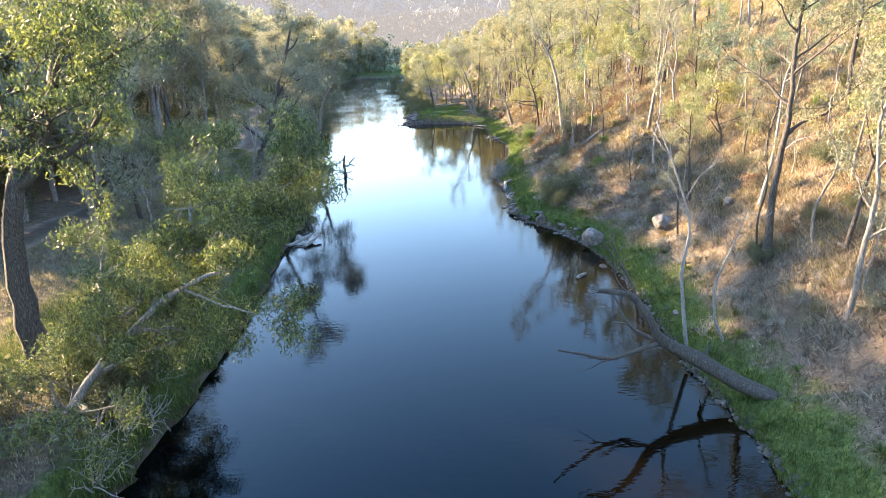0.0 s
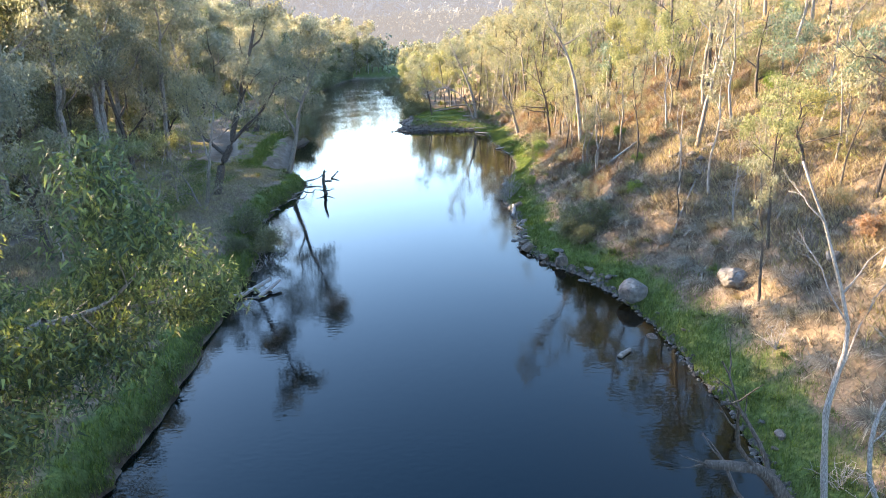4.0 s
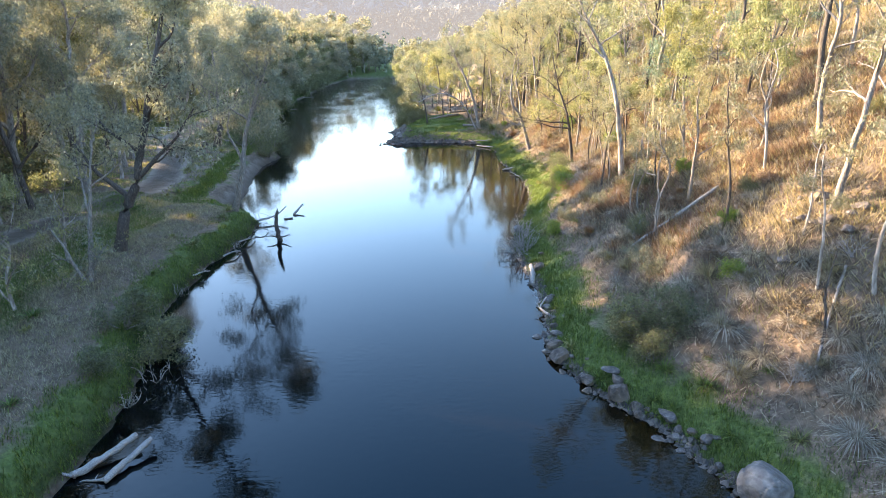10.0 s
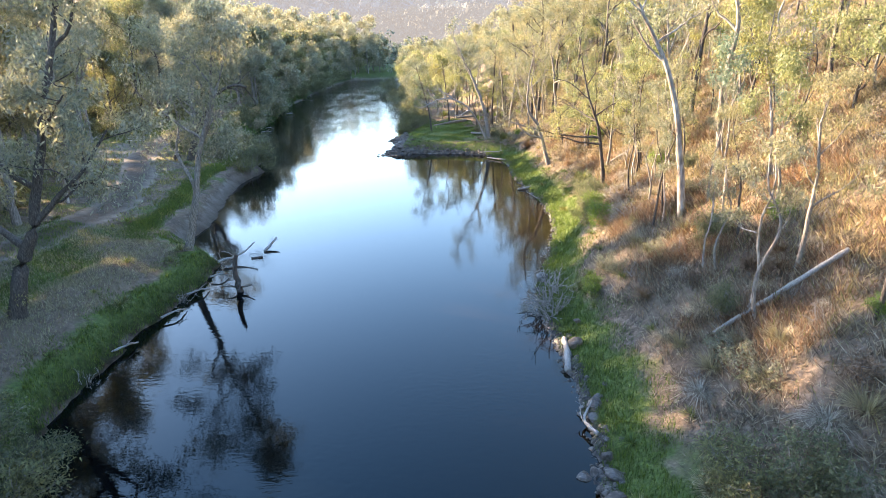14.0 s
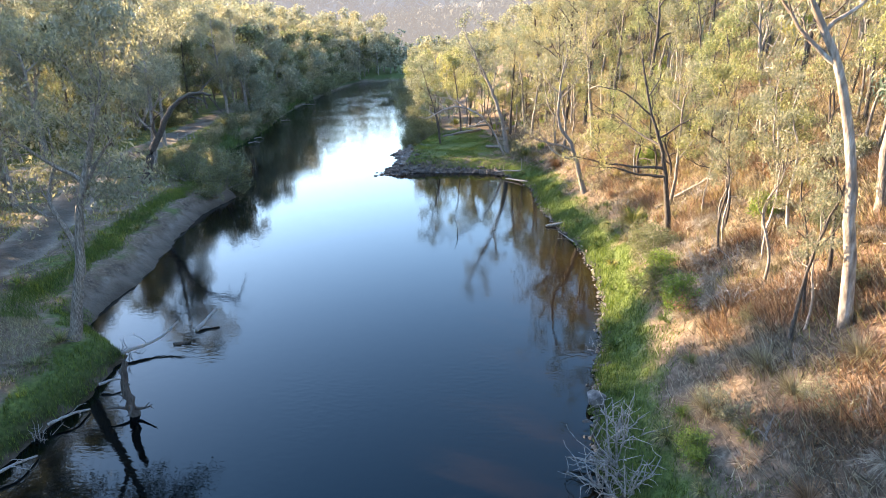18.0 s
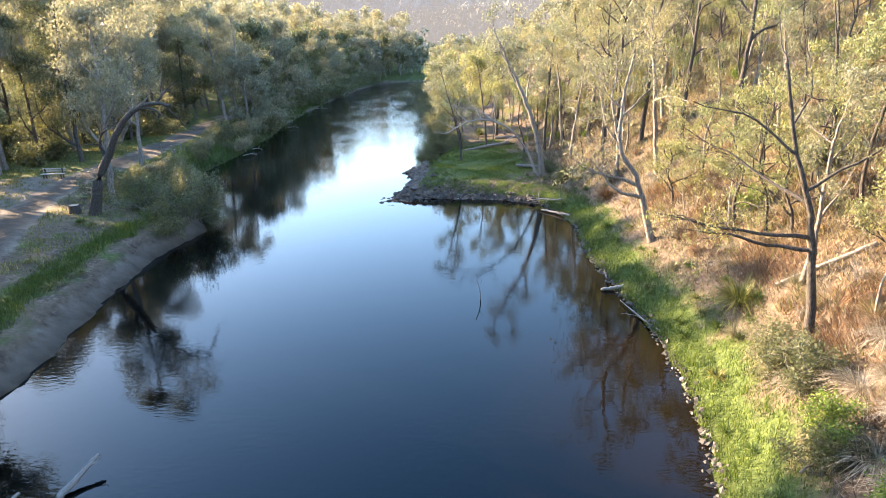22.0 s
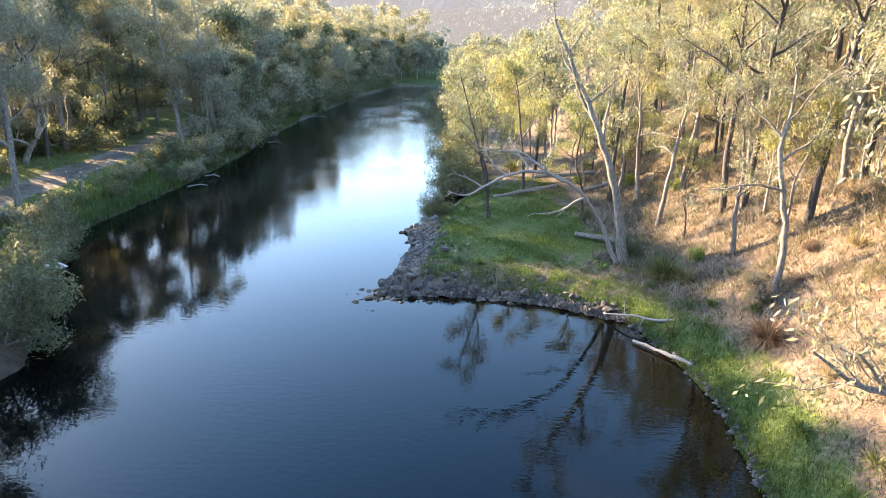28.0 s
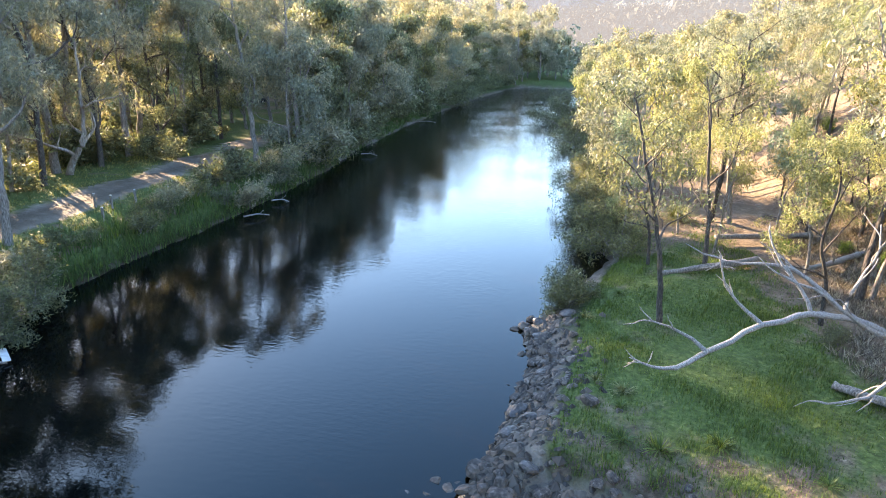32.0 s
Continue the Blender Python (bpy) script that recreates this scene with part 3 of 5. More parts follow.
hero("forked_gum_tree", 10.8, 77, [(10.8, 77, 2.5), (10.5, 77, 4.7), (10.1, 77, 6.8), (9.4, 77, 8.8), (8.8, 77, 11.2)],
     "grey gum with one long low limb towards the river", 13, 9, .17, bark=BARK_DARK, foliage=LEAF_YELLOW, clump=24, leaf=.11, clump_size=.38, bare=.3, lift=.04,
     limb_ways=[(.36, -1, .3, .08), (.4, -1, .05, .12), (.55, -.8, .6, .35), (.6, .7, .3, .7), (.75, -.7, -.3, .5), (.85, .6, .4, .7), (.98, 0, .2, 1)], reach=.52)
hero("riverside_gum_tree", 3.9, 109.4, [(3.9, 109.4, 1.2), (3.2, 109.5, 4.5), (2.2, 109.6, 7.4), (1.0, 109.8, 10), (-.4, 110, 13)],
     "old grey gum with bleached bare limbs above the grassy spit", 14, 11, .27, bark=BARK, foliage=LEAF_RIGHT, clump=14, leaf=.2,
     limb_ways=[(.5, .4, .4, 1), (.6, -.6, .4, .9), (.7, .8, .2, .6), (.8, -.7, .3, .7), (.9, .5, .3, .8), (.99, -.2, .3, 1)], reach=.36)
hero("slim_gum_tree", -3.6, 116.6, [(-3.6, 116.6, 1.2), (-4.1, 116.6, 4.4), (-4.9, 116.6, 7.4), (-5.6, 116.7, 10)],
     "slim dark gum standing alone on the green spit", 15, 8, .13, bark=BARK_DARK, foliage=LEAF_SHRUB, clump=14, leaf=.18, fork=.35, limbs=8, reach=.33)
hero("leaning_bank_tree", -15.4, 67.2, [(-15.4, 67.2, 1.2), (-14.3, 67.2, 4.2), (-13.7, 67.3, 7), (-12.8, 67.4, 9.4), (-12.4, 67.6, 12)],
     "grey forked tree leaning out over the water", 16, 10, .25, bark=BARK, foliage=LEAF_LEFT, clump=62, leaf=.22, clump_size=.9, twigs=5,
     limb_ways=[(.3, -.4, .4, 1), (.45, .7, .2, .9), (.6, -.8, .3, .8), (.65, .9, -.2, .6), (.8, .3, .7, .9), (.9, -.6, -.3, .8), (.99, .3, 0, 1)], reach=.52)
hero("bank_tree", -18.5, 57.5, [(-18.5, 57.5, 1.4), (-17.6, 57.5, 3.9), (-16.5, 57.5, 6.2), (-15.2, 57.6, 10.4), (-13.6, 57.8, 15)],
     "leaning rough-barked tree on the grassy bank", 17, 13, .38, bark=BARK_DARK, foliage=LEAF_LEFT, clump=56, leaf=.22, clump_size=.8, twigs=5,
     limb_ways=[(.35, -.9, .2, .8), (.5, .8, .3, .7), (.6, -.7, -.5, .7), (.7, .7, -.4, .6), (.8, -.3, .9, .7), (.9, .8, .2, .7), (.99, 0, 0, 1)], reach=.40)
hero("bank_tree", -17.4, 52.6, [(-17.4, 52.6, 1.4), (-16.8, 52.6, 4), (-16.3, 52.6, 6.4), (-15.8, 52.6, 8.6)],
     "slim multi-stemmed tree on the grassy bank", 18, 7, .17, bark=BARK, foliage=LEAF_LEFT, clump=12, leaf=.2,
     limb_ways=[(.08, -.3, .3, 1.2), (.1, .4, .2, 1.2), (.5, -.8, .2, .8), (.7, .8, .2, .7), (.9, 0, .5, .8)], reach=.5)
hero("split_dead_tree", -27.4, 95.2, [(-27.4, 95.2, 1.6), (-26.4, 95.2, 4), (-25.2, 95.2, 6), (-23.7, 95.2, 8), (-22, 95.2, 8.9), (-20.4, 95, 8.8)],
     "hollow leaning dead trunk, black inside, hanging branches", 19, 8, .38, bark=BARK_DARK, dead=True,
     limb_ways=[(.35, -.3, 0, 1), (.75, .8, .2, .1), (.99, .3, 0, -1.3), (.9, .6, .3, .3)], reach=.40, lift=-.04)
hero("big_gum_tree", -15.9, 22, [(-15.9, 22, 1.5), (-15.9, 21.9, 4), (-15.2, 21.6, 7.6), (-14, 21.6, 10), (-12.6, 22.0, 12.5), (-12, 22.6, 15.5)],
     "massive old gum with a thick dark trunk", 20, 14, .52, bark=BARK_DARK, foliage=LEAF_BANK, clump=64, leaf=.16, twigs=6, clump_size=.6, spare=True, wide=.38,
     limb_ways=[(.5, .9, -.4, .25), (.55, 1, .3, .2), (.58, -.6, -.8, .4), (.62, .5, -.8, .5), (.6, -.6, .8, .5), (.7, .9, .5, .8), (.75, .8, -.5, .6), (.8, -.2, 1, .6), (.9, .6, .7, .8), (.99, 0, .5, 1)], reach=.42)
hero("overhanging_tree", -12.4, 19.4, [(-12.4, 19.4, 1.4), (-11.2, 19.1, 3.2), (-9.2, 18.7, 5.8), (-7.0, 18.4, 7.8), (-5.0, 18.3, 8.8)],
     "spreading tree with hanging grey-green leaves over the river", 21, 9, .27, bark=BARK, foliage=LEAF_BANK, clump=114, leaf=.13, twigs=5, clump_size=.52, spare=True, wide=.28,
     limb_ways=[(.15, .3, .9, .5), (.25, .7, -.7, .4), (.35, -.4, .8, .7), (.4, .9, .4, .1), (.5, .4, -.9, .3), (.55, .3, .9, .2), (.65, .9, -.3, .05),
                (.75, -.3, .5, .8), (.8, 1, .2, -.05), (.9, .3, -.9, .2), (.97, .9, 0, .1), (.99, .6, .6, .3)], reach=.44, low=.10, bare=.05)
hero("overhanging_tree", -12.2, 16.6, [(-12.2, 16.6, 1.4), (-10.8, 16.5, 2.9), (-9, 16.3, 4.8), (-7.2, 16, 6.4), (-5.6, 15.8, 7.2)],
     "bushy tree leaning from the bank with sunlit tips", 22, 8, .2, bark=BARK, foliage=LEAF_BANK, clump=110, leaf=.13, twigs=4, clump_size=.5, spare=True, wide=.28,
     limb_ways=[(.12, .2, 1, .5), (.25, .8, -.5, .2), (.35, .3, .9, .3), (.45, .8, -.7, .2), (.6, 1, .3, 0), (.7, .1, .9, .4), (.85, .9, -.4, -.1), (.98, .9, .3, -.05)], reach=.45, low=.12, bare=.05)
hero("overhanging_tree", -12.0, 21.0, [(-12, 21.0, 1.4), (-11.2, 20.8, 2.6), (-10, 20.6, 3.9), (-8.8, 20.4, 4.8)],
     "low leafy tree above bleached roots", 23, 7, .16, bark=BARK, foliage=LEAF_BANK, clump=90, leaf=.125, twigs=5, clump_size=.5, spare=True, wide=.28,
     limb_ways=[(.1, -.5, .6, .6), (.2, .9, .3, .4), (.3, .4, -.8, .5), (.5, .9, -.2, .3), (.7, -.6, .2, .5), (.95, .7, -.3, .5)], reach=.42, low=.1)
hero("leaning_pale_tree", -46, 127, [(-46, 127, 1.8), (-45, 127, 3), (-44, 127.2, 4.6), (-43.6, 127.2, 8), (-43, 127, 12)], "pale forked tree at the lawn's edge", 24, 10, .3,
     bark=BARK_PALE, foliage=LEAF_LEFT, clump=24, leaf=.24, fork=.3, limbs=6)

# ---- kinds of trees that repeat ----
SLOPE = [grow(100 + i, h, g, limbs=n, reach=r, fork=f, lean=le, crooked=c, clump=int(k * 1.6), clump_size=.46, leaf=.145, foliage=fo, bark=ba, twigs=4, sides=7, bare=.3, spare=True, wide=.33)
         for i, (h, g, n, r, f, le, c, k, fo, ba) in enumerate([
             (9.5, .15, 6, .34, .35, (-.8, .4), .10, 22, LEAF_RIGHT, BARK), (8, .11, 5, .34, .45, (.6, 0), .13, 20, LEAF_YELLOW, BARK_DARK),
             (11, .18, 7, .32, .40, (-1.2, .2), .09, 20, LEAF_RIGHT, BARK), (7, .09, 5, .36, .40, (-.5, -.5), .14, 22, LEAF_YELLOW, BARK),
             (6, .08, 5, .38, .35, (.4, .6), .16, 18, LEAF_BLUE, BARK), (12, .2, 7, .33, .45, (.8, .5), .07, 22, LEAF_RIGHT, BARK_DARK),
             (8.5, .12, 6, .38, .3, (-1.5, 0), .15, 24, LEAF_YELLOW, BARK_DARK)])]
WATTLE = [grow(170 + i, h, .1, limbs=8, reach=.62, fork=.25, lean=le, crooked=.2, clump=26, clump_size=.36, leaf=.11, spare=True, foliage=LEAF_YELLOW, bark=BARK_DARK, twigs=4, sides=6, bare=.35, lift=-.02, wide=.36)
          for i, (h, le) in enumerate([(4.6, (-.9, 0)), (3.8, (-.5, .5))])]
THIN = [grow(140 + i, h, g, limbs=n, reach=.22, fork=.5, lean=le, crooked=.12, clump=20, clump_size=.36, leaf=.13, spare=True, foliage=LEAF_RIGHT, bark=ba, twigs=3, sides=6, bare=.4)
        for i, (h, g, n, le, ba) in enumerate([(6.5, .085, 4, (-.4, 0), BARK), (5.5, .07, 4, (.5, .3), BARK_PALE), (7.5, .09, 5, (-.9, .2), BARK_DARK)])]
DEAD = [grow(160 + i, h, g, limbs=n, reach=.34, fork=.35, lean=le, crooked=.15, dead=True, bark=ba, twigs=4, sides=6)
        for i, (h, g, n, le, ba) in enumerate([(5.5, .08, 5, (-.5, .2), DEADWOOD), (7, .1, 5, (.7, 0), DEADWOOD), (4.5, .07, 4, (.2, .3), BARK_DARK)])]
FLAT = [grow(180 + i, h, g, limbs=n, reach=r, fork=f, lean=le, crooked=c, clump=int(k * 2.7), clump_size=.95, leaf=.2, foliage=fo, bark=ba, twigs=4, sides=7, bare=.22, spare=True, wide=.38)
        for i, (h, g, n, r, f, le, c, k, fo, ba) in enumerate([
            (14, .24, 8, .30, .3, (.8, 0), .08, 22, LEAF_LEFT, BARK), (12, .2, 7, .34, .25, (-.6, .7), .10, 22, LEAF_LEFT, BARK_DARK),
            (16, .28, 8, .28, .35, (.5, -.8), .07, 22, LEAF_LEFT, BARK), (10, .17, 7, .38, .2, (1.2, 0), .12, 24, LEAF_LEFT, BARK_PALE),
            (13, .2, 8, .34, .15, (.3, .3), .1, 26, LEAF_SHRUB, BARK_DARK)])]
FAR = [grow(200 + i, h, .2, limbs=6, reach=.36, fork=.2, lean=(0, 0), clump=34, clump_size=1.45, leaf=.42, foliage=fo, bark=BARK, twigs=3, sides=5, bare=0, spare=True, wide=.4)
       for i, (h, fo) in enumerate([(12, LEAF_LEFT), (15, LEAF_LEFT), (10, LEAF_SHRUB)])]
FAR_SLOPE = [grow(210 + i, h, .15, limbs=6, reach=.36, fork=.3, lean=(0, 0), clump=24, clump_size=1.0, leaf=.3, foliage=fo, bark=BARK, twigs=3, sides=5, bare=0, spare=True, wide=.4)
             for i, (h, fo) in enumerate([(9, LEAF_RIGHT), (10.5, LEAF_RIGHT), (8, LEAF_YELLOW)])]

SLOPE_LABEL = ["slender gum with sparse olive leaves on dry slope", "thin dark-stemmed gum with yellow-green crown", "tall open gum on the brown hillside",
               "young yellow-green gum among dry grass", "small blue-green wattle on the slope", "straight dark-trunked gum on the hillside",
               "spreading yellow-green gum leaning downhill"]
for x, y, k, size, turn in ((14.7, 26.9, 5, 1.0, 30), (14.9, 21.1, 0, .9, 80), (16.6, 24.6, 1, 1.0, 0), (14.7, 36.6, 1, .8, 200), (17.5, 52.9, 2, .8, 60),
                            (15.8, 54.8, 3, .9, 10), (12.3, 53.9, 0, .62, 100), (12.6, 74.5, 6, .75, 20), (11.5, 79.7, 0, .75, 150), (16.1, 79.7, 2, .85, 0),
                            (14.4, 81.8, 1, .9, 250), (8.5, 107.2, 0, .8, 30), (9.7, 105.8, 3, .9, 90), (9.9, 121, 2, .9, 0), (11.6, 122, 5, .8, 60), (6.1, 127, 6, .9, 170),
                            (12.1, 84.5, 6, .7, 0), (2.5, 119, 6, .85, 40), (6.5, 115, 2, .9, 200), (-1, 127, 3, .9, 100), (-4.2, 124, 6, .8, 60), (-5.8, 129, 4, 1.1, 10),
                            (0.5, 133, 0, 1, 0), (-5, 138, 2, .9, 80), (13.8, 64.5, 4, .9, 0), (12.9, 57.5, 3, .8, 40), (10.5, 98, 2, 1.0, 30), (12.5, 101, 5, .95, 0), (9.2, 112, 5, 1.0, 60), (11.5, 115.5, 0, 1.1, 0), (8.4, 118.5, 2, 1.0, 200),
                            (13, 108, 2, 1.0, 90), (4.5, 122, 5, .95, 0), (14, 95, 5, 1.0, 20), (8.6, 102.6, 2, .9, 300)):
    plant(SLOPE[k], "gum_tree", stand(x, y, turn, size), SLOPE_LABEL[k], group="gums on the hillside")
for x, y, k, size, turn in ((14.5, 43.1, 1, 1.25, 30), (10.6, 52.6, 0, .9, 0), (12.1, 64.8, 2, .8, 0), (12.2, 61.7, 0, .8, 90), (10.5, 62.8, 1, .7, 200), (10.7, 56.4, 0, .65, 40),
                            (10.4, 56.9, 1, .7, 20), (11.8, 58.9, 1, .8, 120), (10.7, 63.3, 2, .6, 0), (10.7, 66.3, 0, .75, 180), (12.4, 74.0, 2, .7, 0), (11.2, 70.8, 1, .8, 60),
                            (12.1, 69.2, 0, .8, 0), (11.6, 72.4, 2, .8, 90), (11.3, 67.5, 1, .8, 10), (16.3, 26.1, 0, 1.0, 0), (13.2, 33.8, 2, .8, 0)):
    plant(THIN[k], "sapling", stand(x, y, turn, size), "thin crooked gum sapling with few leaves", group="saplings on the slope")
for x, y, k, size, turn in ((11.6, 86.4, 0, 1.0, 0), (13.2, 88.6, 1, 1.1, 120), (12.6, 83.2, 1, 1.0, 40), (14.6, 86.0, 0, .9, 200), (10.2, 92.6, 1, .9, 80), (12.0, 93.5, 0, .9, 310),
                            (13.8, 72.4, 1, .9, 0), (15.2, 76.8, 0, 1.0, 60), (17.6, 70.2, 0, 1.1, 10), (18.4, 62.6, 1, 1.1, 150), (19.0, 48.6, 0, 1.1, 60), (17.8, 40.4, 1, 1.0, 30)):
    plant(WATTLE[k], "wattle_tree", stand(x, y, turn, size), "low spreading wattle with yellow-green crown on dry slope", group="wattles on the slope")
for x, y, k, size, turn in ((12.7, 42.6, 2, .8, 0), (14.6, 40, 0, .8, 40), (16.2, 31.5, 1, 1.1, 0), (10.2, 109, 0, 1, 80), (11.3, 86.4, 0, .8, 0), (17.2, 47.5, 1, 1, 160),
                            (7.2, 111.5, 2, .9, 30), (13.7, 46.5, 0, .7, 200)):
    plant(DEAD[k], "dead_tree", stand(x, y, turn, size), "bare bleached dead sapling among dry grass", "dead tree", group="dead trees on the slope")
BANKSIDE = grow(190, 6.5, .11, limbs=9, reach=.55, fork=.06, lean=(.8, 0), crooked=.2, clump=26, clump_size=.42, leaf=.15, foliage=LEAF_YELLOW, bark=BARK_PALE, twigs=4, sides=6, bare=.35, spare=True)
for x, y, size, turn in ((-19.9, 46, 1.0, 0), (-19.3, 50, .85, 120), (-20.8, 41.5, .9, 220), (-21.6, 57.5, .8, 60)):
    plant(BANKSIDE, "bankside_tree", stand(x, y, turn, size), "pale many-stemmed small tree with sparse yellow-green leaves", group="small trees on the flat bank")
FLAT_LABEL = ["tall grey-green riverbank tree with open crown", "dark-trunked grey-green bank tree", "very tall gum behind the track", "pale-stemmed leaning bank tree", "dense dark green bank tree"]
for x, y, k, size, turn in ((-28.2, 98.6, 0, 1.05, 40), (-35.2, 114, 0, 1, 90), (-44.6, 121.5, 3, .9, 0),
                            (-31.4, 82.6, 2, 1.1, 0), (-33.4, 87.8, 2, 1.1, 70), (-20, 35, 1, .9, 0), (-23, 38.5, 2, .9, 200), (-18.2, 13, 0, .9, 100), (-29.6, 66.5, 1, 1.2, 30), (-28.6, 71.5, 0, 1.2, 0), (-30.2, 58.5, 4, 1.05, 70), (-29.6, 52, 4, 1.0, 0), (-29.5, 62, 2, 1.25, 0),
                            (-31.5, 68, 0, 1.4, 80), (-28.5, 55.5, 2, 1.2, 150), (-32.5, 75.5, 2, 1.2, 30), (-27.6, 47, 0, 1.35, 0), (-35, 58, 2, 1.3, 60),
                            (-31.6, 47.5, 0, 1.0, 20), (-29.4, 62.5, 2, 1.15, 120), (-21.8, 42, 1, .85, 0), (-29, 77.5, 3, 1.0, 90),
                            (-45.6, 108.4, 2, 1.05, 0), (-47.4, 111.2, 2, 1.1, 80), (-49, 108.5, 0, 1.2, 30), (-47, 127, 2, 1.2, 0), (-49.5, 131, 2, 1.25, 70), (-48, 135, 2, 1.15, 140), (-50.5, 139, 0, 1.3, 30), (-49, 143.5, 2, 1.2, 80), (-54, 133, 4, 1.3, 0)):
    plant(FLAT[k], "bank_tree", stand(x, y, turn, size), FLAT_LABEL[k], group="trees on the flat bank")


# ---- the woods, filled in by chance ----
def scatter(count, box, gap, allow, seed):
    """Places in a box, kept apart, where allow says so."""
    rng, out = np.random.default_rng(seed), []
    tries = rng.uniform((box[0], box[1]), (box[2], box[3]), (count * 40, 2))
    ok = allow(tries[:, 0], tries[:, 1])
    for x, y in tries[ok]:
        if all((x - a) ** 2 + (y - b) ** 2 > gap * gap for a, b in out[-400:]):
            out.append((x, y))
            if len(out) >= count:
                break
    return out


def left_woods(x, y):
    z, dr, dl = lie(x, y)
    road = to_line(x, y, TRACK)
    edge = np.where(y < 60, 15, np.where(y < 101, 14.5, np.where(y < 138, 10, 1.2)))
    open_lawn = (x > -45) & (x < -27) & (y > 92) & (y < 112)
    ray = y + .457 * (x + 28)                       # lanes along which the low sun comes through the trees
    lane = ((ray > 78) & (ray < 107) | (ray > 21.5) & (ray < 34)) & ((waves(x * 3.1, y * 2.7, 7, 21) > .08) | (ray < 40)) & (x > -120)
    return (dl > edge) & (road > 2.6) & ~open_lawn & ~(lane & (dl > edge + 2))


def right_woods(x, y):
    z, dr, dl = lie(x, y)
    return (x - np.interp(y, FOOT[:, 1], FOOT[:, 0]) > 6.5) & (dr > 3) | ((y > 134) & (dr > 1))


rng = np.random.default_rng(31)
for x, y in scatter(125, (-58, -5, -15, 150), 3.7, left_woods, 41):
    k = int(rng.integers(0, 5))
    plant(FLAT[k], "bank_tree", stand(x, y, rng.uniform(0, 360), rng.uniform(.85, 1.2) * (1.05 if y > 100 else 1.3 if y < 48 else 1)), FLAT_LABEL[k], group="trees on the flat bank")
for i, y in enumerate(np.arange(140, 285, 4.4)):
    x = float(np.interp(y, LEFT_SHORE[14:34, 1], LEFT_SHORE[14:34, 0])) - rng.uniform(1.5, 4.5)
    k = int(rng.integers(0, 3))
    plant(FAR[k], "bank_tree", stand(x, y, rng.uniform(0, 360), rng.uniform(.65, 1.0)), "dark green tree leaning over the far bank", group="trees along the far bank")
for x, y in scatter(100, (-72, 150, -34, 330), 4.2, left_woods, 42):
    k = int(rng.integers(0, 3))
    plant(FAR[k], "bank_tree", stand(x, y, rng.uniform(0, 360), rng.uniform(1.0, 1.4)), "dark green tree lining the river bend", group="trees along the far bank")
for x, y in scatter(145, (9, 12, 42, 128), 2.7, right_woods, 43):
    k = int(rng.integers(0, 7))
    plant(SLOPE[k], "gum_tree", stand(x, y, rng.uniform(0, 360), rng.uniform(.7, 1.05)), SLOPE_LABEL[k], group="gums on the hillside")
for x, y in scatter(20, (6, 99, 20, 136), 2.8, lambda x, y: (lie(x, y)[1] > 4.5) & (x > 5), 56):
    k = int(rng.choice([0, 2, 5, 6]))
    plant(SLOPE[k], "gum_tree", stand(x, y, rng.uniform(0, 360), rng.uniform(.9, 1.15)), SLOPE_LABEL[k], group="gums on the hillside")
for x, y in scatter(90, (-18, 128, 34, 262), 4.2, right_woods, 44):
    k = int(rng.integers(0, 3))
    plant(FAR_SLOPE[k], "gum_tree", stand(x, y, rng.uniform(0, 360), rng.uniform(.8, 1.15)), "olive gum in the woods beyond the spit", group="gums on the hillside")


for x, y in scatter(48, (9, 14, 24, 104), 1.6, lambda x, y: lie(x, y)[1] > 4.2, 57):
    k = int((x * 7 + y * 3) % 3)
    plant(THIN[k], "sapling", stand(x, y, (x * 91) % 360, .55 + (y * 1.7) % .5), "thin crooked gum sapling with few leaves", group="saplings on the slope")
for x, y in scatter(46, (12, 14, 34, 128), 3, right_woods, 52):
    k = int(rng.integers(0, 3))
    plant(DEAD[k], "dead_tree", stand(x, y, rng.uniform(0, 360), rng.uniform(.7, 1.2)), "bare bleached dead sapling among dry grass", "dead tree", group="dead trees on the slope")


def woods(name, places, kinds, label, seed):
    """Far woods as one mass: every tree a stem and leaf clumps, joined."""
    r, v, q, n = np.random.default_rng(seed), [], [], 0
    for x, y in places:
        h = r.uniform(8, 14)
        c = r.normal(0, 1, (18, 3)) * [h * .2, h * .2, h * .2] + [x, y, height(x, y) + h * .58]
        a, b = leaves(r, c, 13, h * .14, h * .085, .3, .8, .7, True)
        v.append(a)
        q.append(b + n)
        n += len(a)
    ob = new(name, mesh_of(name, np.concatenate(v), np.concatenate(q), kinds))
    tagged(ob, label, "woods", kind="stuff")


for x, y in scatter(34, (-4, 119, 24, 152), 2.6, lambda x, y: (lie(x, y)[1] > 3.5) & (x > -3), 62):
    k = int(rng.integers(0, 7))
    plant(SLOPE[k], "gum_tree", stand(x, y, rng.uniform(0, 360), rng.uniform(.75, 1.1)), SLOPE_LABEL[k], group="gums on the hillside")
for x, y in scatter(22, (2, 117, 26, 150), 2.4, lambda x, y: lie(x, y)[1] > 4.5, 63):
    plant(WATTLE[int(rng.integers(0, 2))], "wattle_tree", stand(x, y, rng.uniform(0, 360), rng.uniform(.7, 1.2)), "low spreading wattle with yellow-green crown on dry slope", group="wattles on the slope")


woods("far_woods_left", scatter(420, (-190, -10, -44, 420), 5, lambda x, y: left_woods(x, y) & ((x < -56) | (y > 285)), 45), LEAF_LEFT, "far grey-green woods behind the river flat", 5)
